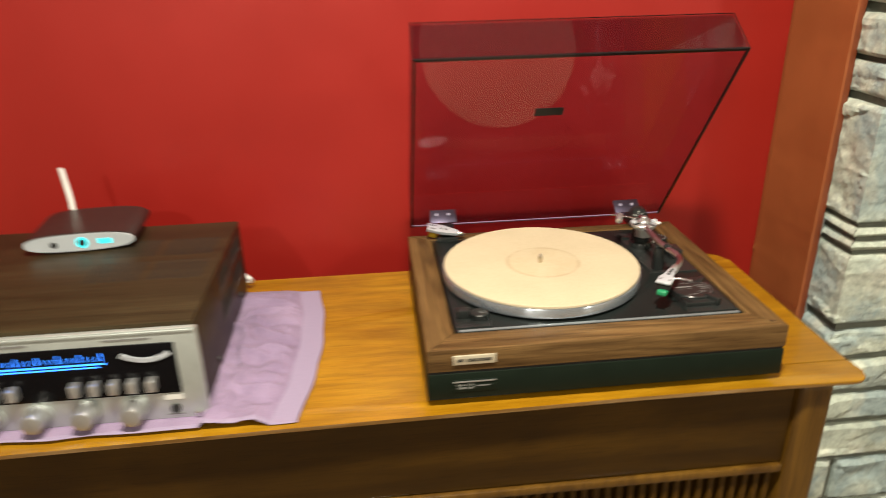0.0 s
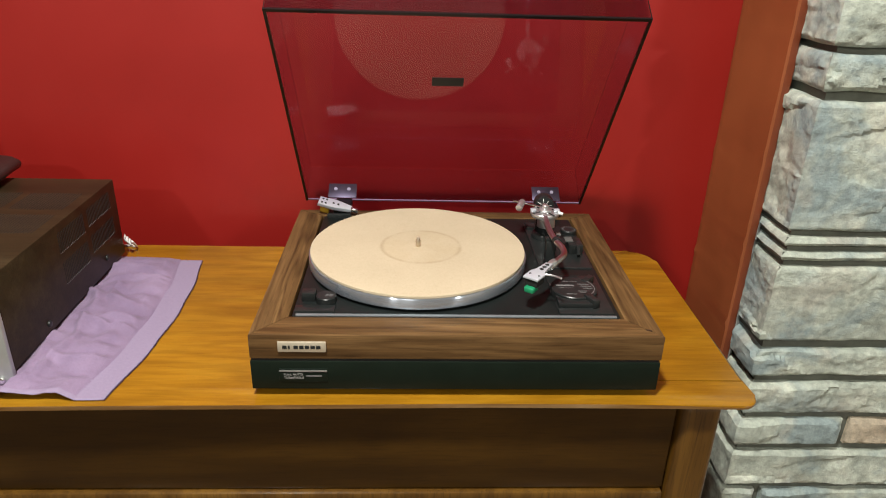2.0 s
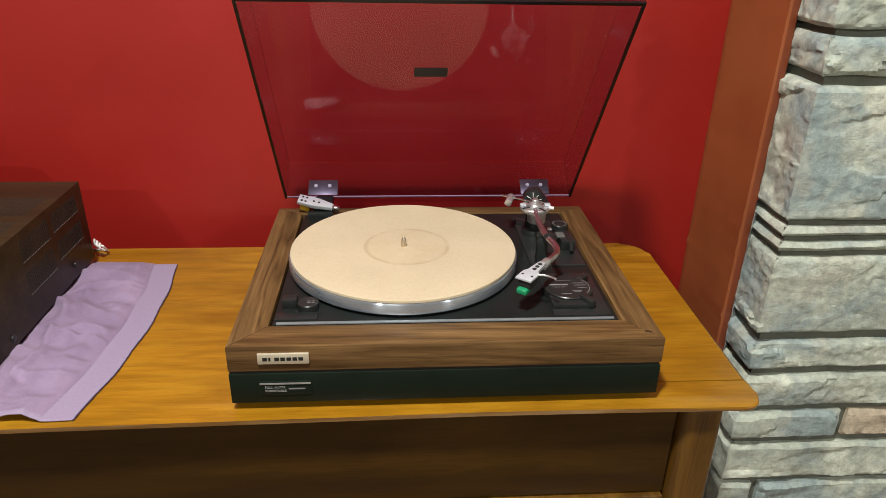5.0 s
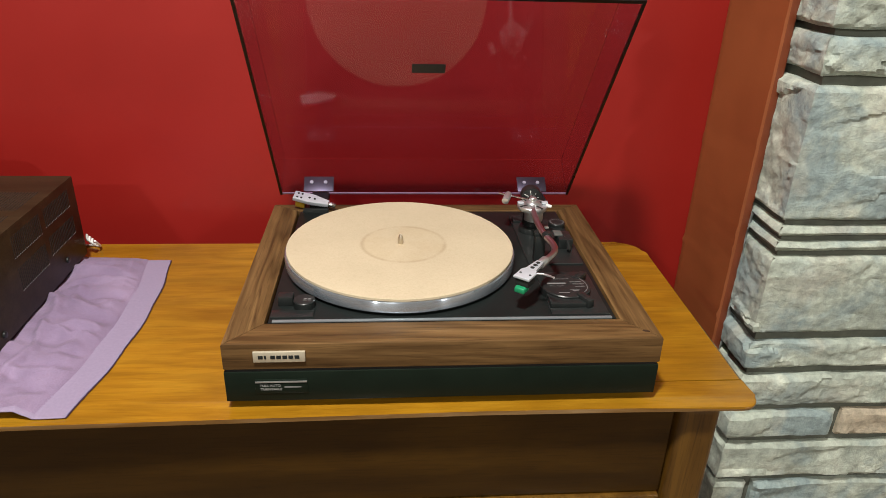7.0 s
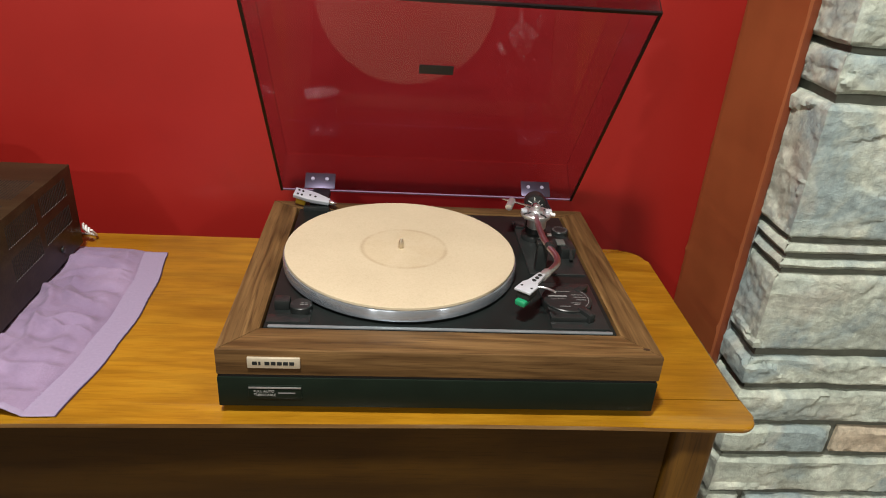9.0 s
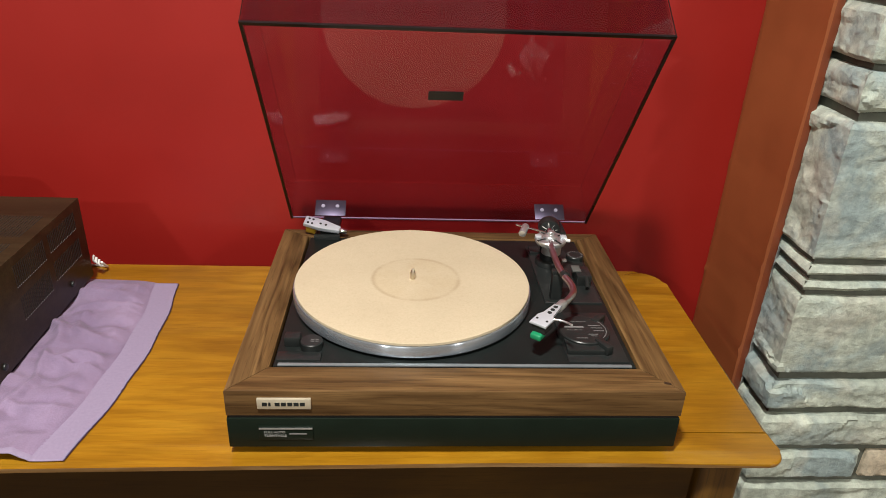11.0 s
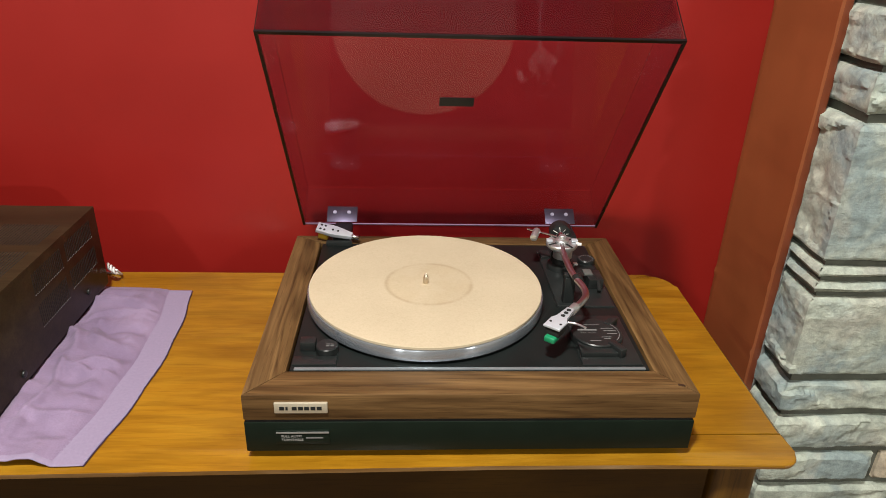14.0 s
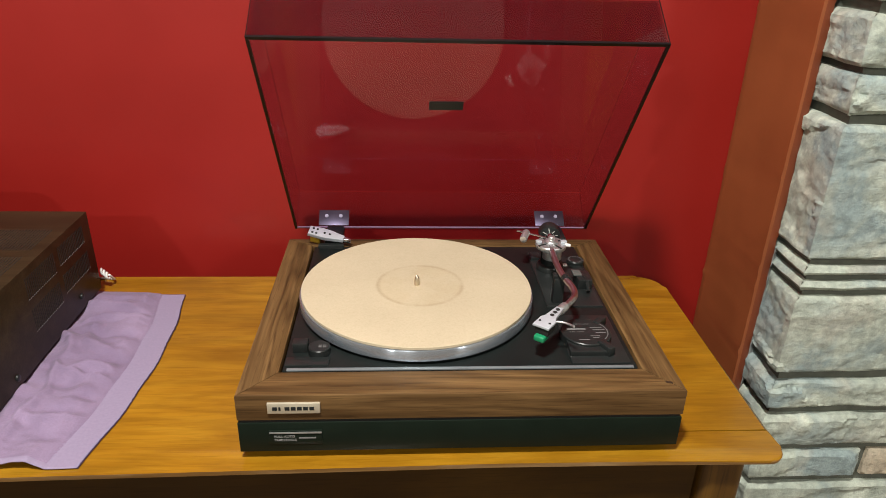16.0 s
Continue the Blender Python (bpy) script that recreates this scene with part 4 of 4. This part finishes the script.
part("trim_bar", box(blank(), (RX0, 0.0125, 0.9305), (RX1 + 0.001, 0.0145, 0.9335), 0.0004), face_metal, face)
window = part("dial_window", box(blank(), (RX0 + 0.03, 0.0118, 0.846), (-0.3085, 0.0150, 0.9175), 0.0006), plain("black_dial_glass", (0.003, 0.003, 0.004), 0.10, 0, 0.1, 20, 0, 0, 0.15), rec, "black dial glass")


def glow(name, colour, power):
    m, nt, b = nodes_of(name)
    b.inputs["Base Color"].default_value = (*[c * 0.3 for c in colour], 1)
    b.inputs["Emission Color"].default_value = (*colour, 1)
    b.inputs["Emission Strength"].default_value = power
    return m


blue_glow = glow("blue_dial_light", (0.02, 0.20, 1.0), 3.2)
part("dial_line", box(blank(), (RX0 + 0.06, 0.0112, 0.8935), (-0.392, 0.0119, 0.8960)), blue_glow, window, "glowing blue dial scale")
part("dial_line", box(blank(), (RX0 + 0.06, 0.0112, 0.8895), (-0.400, 0.0119, 0.8912)), blue_glow, window)
bm = blank()
for k in range(46):
    x = -0.395 - 0.0062 * k
    h = 0.011 if k % 4 == 0 else 0.007
    box(bm, (x - (0.0012 if k % 4 == 0 else 0.0006), 0.0112, 0.8985), (x, 0.0119, 0.8985 + h))
part("dial_ticks", bm, blue_glow, window)
bm = blank()
for k in range(23):
    a = radians(-122 + 64 * k / 22)
    rod(bm, (-0.3435 + 0.055 * math.cos(a), 0.0105, 0.9485 + 0.055 * math.sin(a)), (-0.3435 + 0.049 * math.cos(a), 0.0105, 0.9485 + 0.049 * math.sin(a)), 0.0014, None, 8)
part("tuning_wheel", bm, shell_metal, face, "chrome thumb tuning wheel")
part("mark", box(blank(), (-0.520, 0.0132, 0.9235), (-0.478, 0.0138, 0.9262)), ink_dim, face)
part("mark", box(blank(), (-0.392, 0.0132, 0.9235), (-0.335, 0.0138, 0.9258)), ink_dim, face)
key = part("push_key", box(blank(), (-0.4375, -0.001, 0.856), (-0.4265, 0.0125, 0.872), 0.0012), satin_metal, face, "brushed metal push key")
for x in (-0.409, -0.386, -0.364, -0.341, -0.505, -0.528):
    k2 = new("push_key", key.data)
    k2.parent = face
    k2.location = (x + 0.432, 0, 0)
    k2["label"] = "brushed metal push key"
knob = part("control_knob", rod(blank(), (-0.368, 0.0135, 0.828), (-0.368, -0.012, 0.828), 0.0140, 0.0125, 36, 0.0015), satin_metal, rec, "silver control knob")
part("knob_skirt", rod(blank(), (-0.368, 0.0140, 0.828), (-0.368, 0.0105, 0.828), 0.0165, None, 36), face_metal, knob)
for x in (-0.426, -0.485, -0.543, -0.601, -0.659):
    k2 = copy_thing(knob, Matrix.Translation((x + 0.368, 0, 0)))
part("headphone_jack", rod(blank(), (-0.320, 0.0140, 0.822), (-0.320, 0.0115, 0.822), 0.0062, None, 24), black_plastic, face)
part("mark", box(blank(), (-0.331, 0.0132, 0.835), (-0.309, 0.0138, 0.8425)), ink_white, face)
part("mark", box(blank(), (-0.331, 0.0132, 0.8125), (-0.309, 0.0138, 0.8138)), ink_dim, face)
part("face_screw", rod(blank(), (-0.293, 0.0145, 0.8125), (-0.293, 0.0100, 0.8125), 0.0042, 0.0038, 18, 0.0006), chrome, face)

# ---- the small streaming box on the receiver ----
dac = thing("headphone_amplifier", (-0.50, 0.33, RZ1), "small black desktop audio box with a white oval front", "amplifier")


def oval(wide, high, n=40, p=2.6):
    pts = []
    for k in range(n):
        a = 2 * math.pi * k / n
        c, s_ = math.cos(a), math.sin(a)
        pts.append((wide / 2 * math.copysign(abs(c) ** (2 / p), c), high / 2 * math.copysign(abs(s_) ** (2 / p), s_)))
    return pts


DM = Matrix.Translation((-0.50, 0.268, RZ1 + 0.0165)) @ Matrix.Rotation(radians(5), 4, "Z") @ Matrix.Rotation(radians(90), 4, "X")
body_mat = plain("soft_black_plastic", (0.020, 0.014, 0.013), 0.35, 0, 0.15, 30, 0.05)
part("body", turned(prism(blank(), oval(0.160, 0.030), -0.118, -0.0005, 0.003, 2), DM), body_mat, dac)
part("front", turned(prism(blank(), oval(0.157, 0.026), -0.0006, 0.0025, 0.0008, 2), DM), plain("pale_grey_front", (0.46, 0.50, 0.54), 0.35, 0.2, 0.05, 40, 0.03), dac, "pale oval front panel")
cyan = glow("cyan_indicator_light", (0.02, 0.75, 0.85), 1.6)
part("indicator_ring", turned(rod(blank(), (0.004, 0, 0.0020), (0.004, 0, 0.0032), 0.0085, None, 28), DM), cyan, dac, "lit cyan button")
part("indicator_cap", turned(rod(blank(), (0.004, 0, 0.0030), (0.004, 0, 0.0037), 0.0055, None, 24), DM), black_plastic, dac)
part("display", turned(box(blank(), (0.026, -0.004, 0.0020), (0.046, 0.004, 0.0030), 0.0004), DM), cyan, dac, "lit cyan display")
part("socket", turned(rod(blank(), (-0.036, -0.001, 0.0020), (-0.036, -0.001, 0.0031), 0.0050, None, 24), DM), rubber, dac)
for fx in (-0.055, 0.055):
    part("foot", rod(blank(), (-0.505 + fx, 0.30, RZ1), (-0.505 + fx, 0.30, RZ1 + 0.004), 0.008, None, 16), rubber, dac)
    part("foot", rod(blank(), (-0.512 + fx, 0.36, RZ1), (-0.512 + fx, 0.36, RZ1 + 0.004), 0.008, None, 16), rubber, dac)
part("antenna", tube(blank(), ((-0.551, 0.388, 0.958), (-0.553, 0.393, 0.985), (-0.5565, 0.397, 1.012), (-0.5595, 0.399, 1.038)), 0.0048, 14), white_plastic, dac, "white stub antenna")

# ---- the twisted white cord behind the receiver ----
cord = tube(blank(), [(-0.293 + 0.0009 * k, 0.394 + 0.0040 * math.cos(k * 1.57), TOP + 0.0310 - 0.0009 * k + 0.0042 * math.sin(k * 1.57)) for k in range(14)] + [(-0.281, 0.405, TOP + 0.012), (-0.286, 0.418, TOP + 0.004), (-0.300, 0.425, TOP + 0.0022), (-0.33, 0.427, TOP + 0.0022)], 0.0018, 10, 5)
single("power_cord", cord, white_plastic, "twisted white cord lying behind the receiver", "cord", smooth=60)
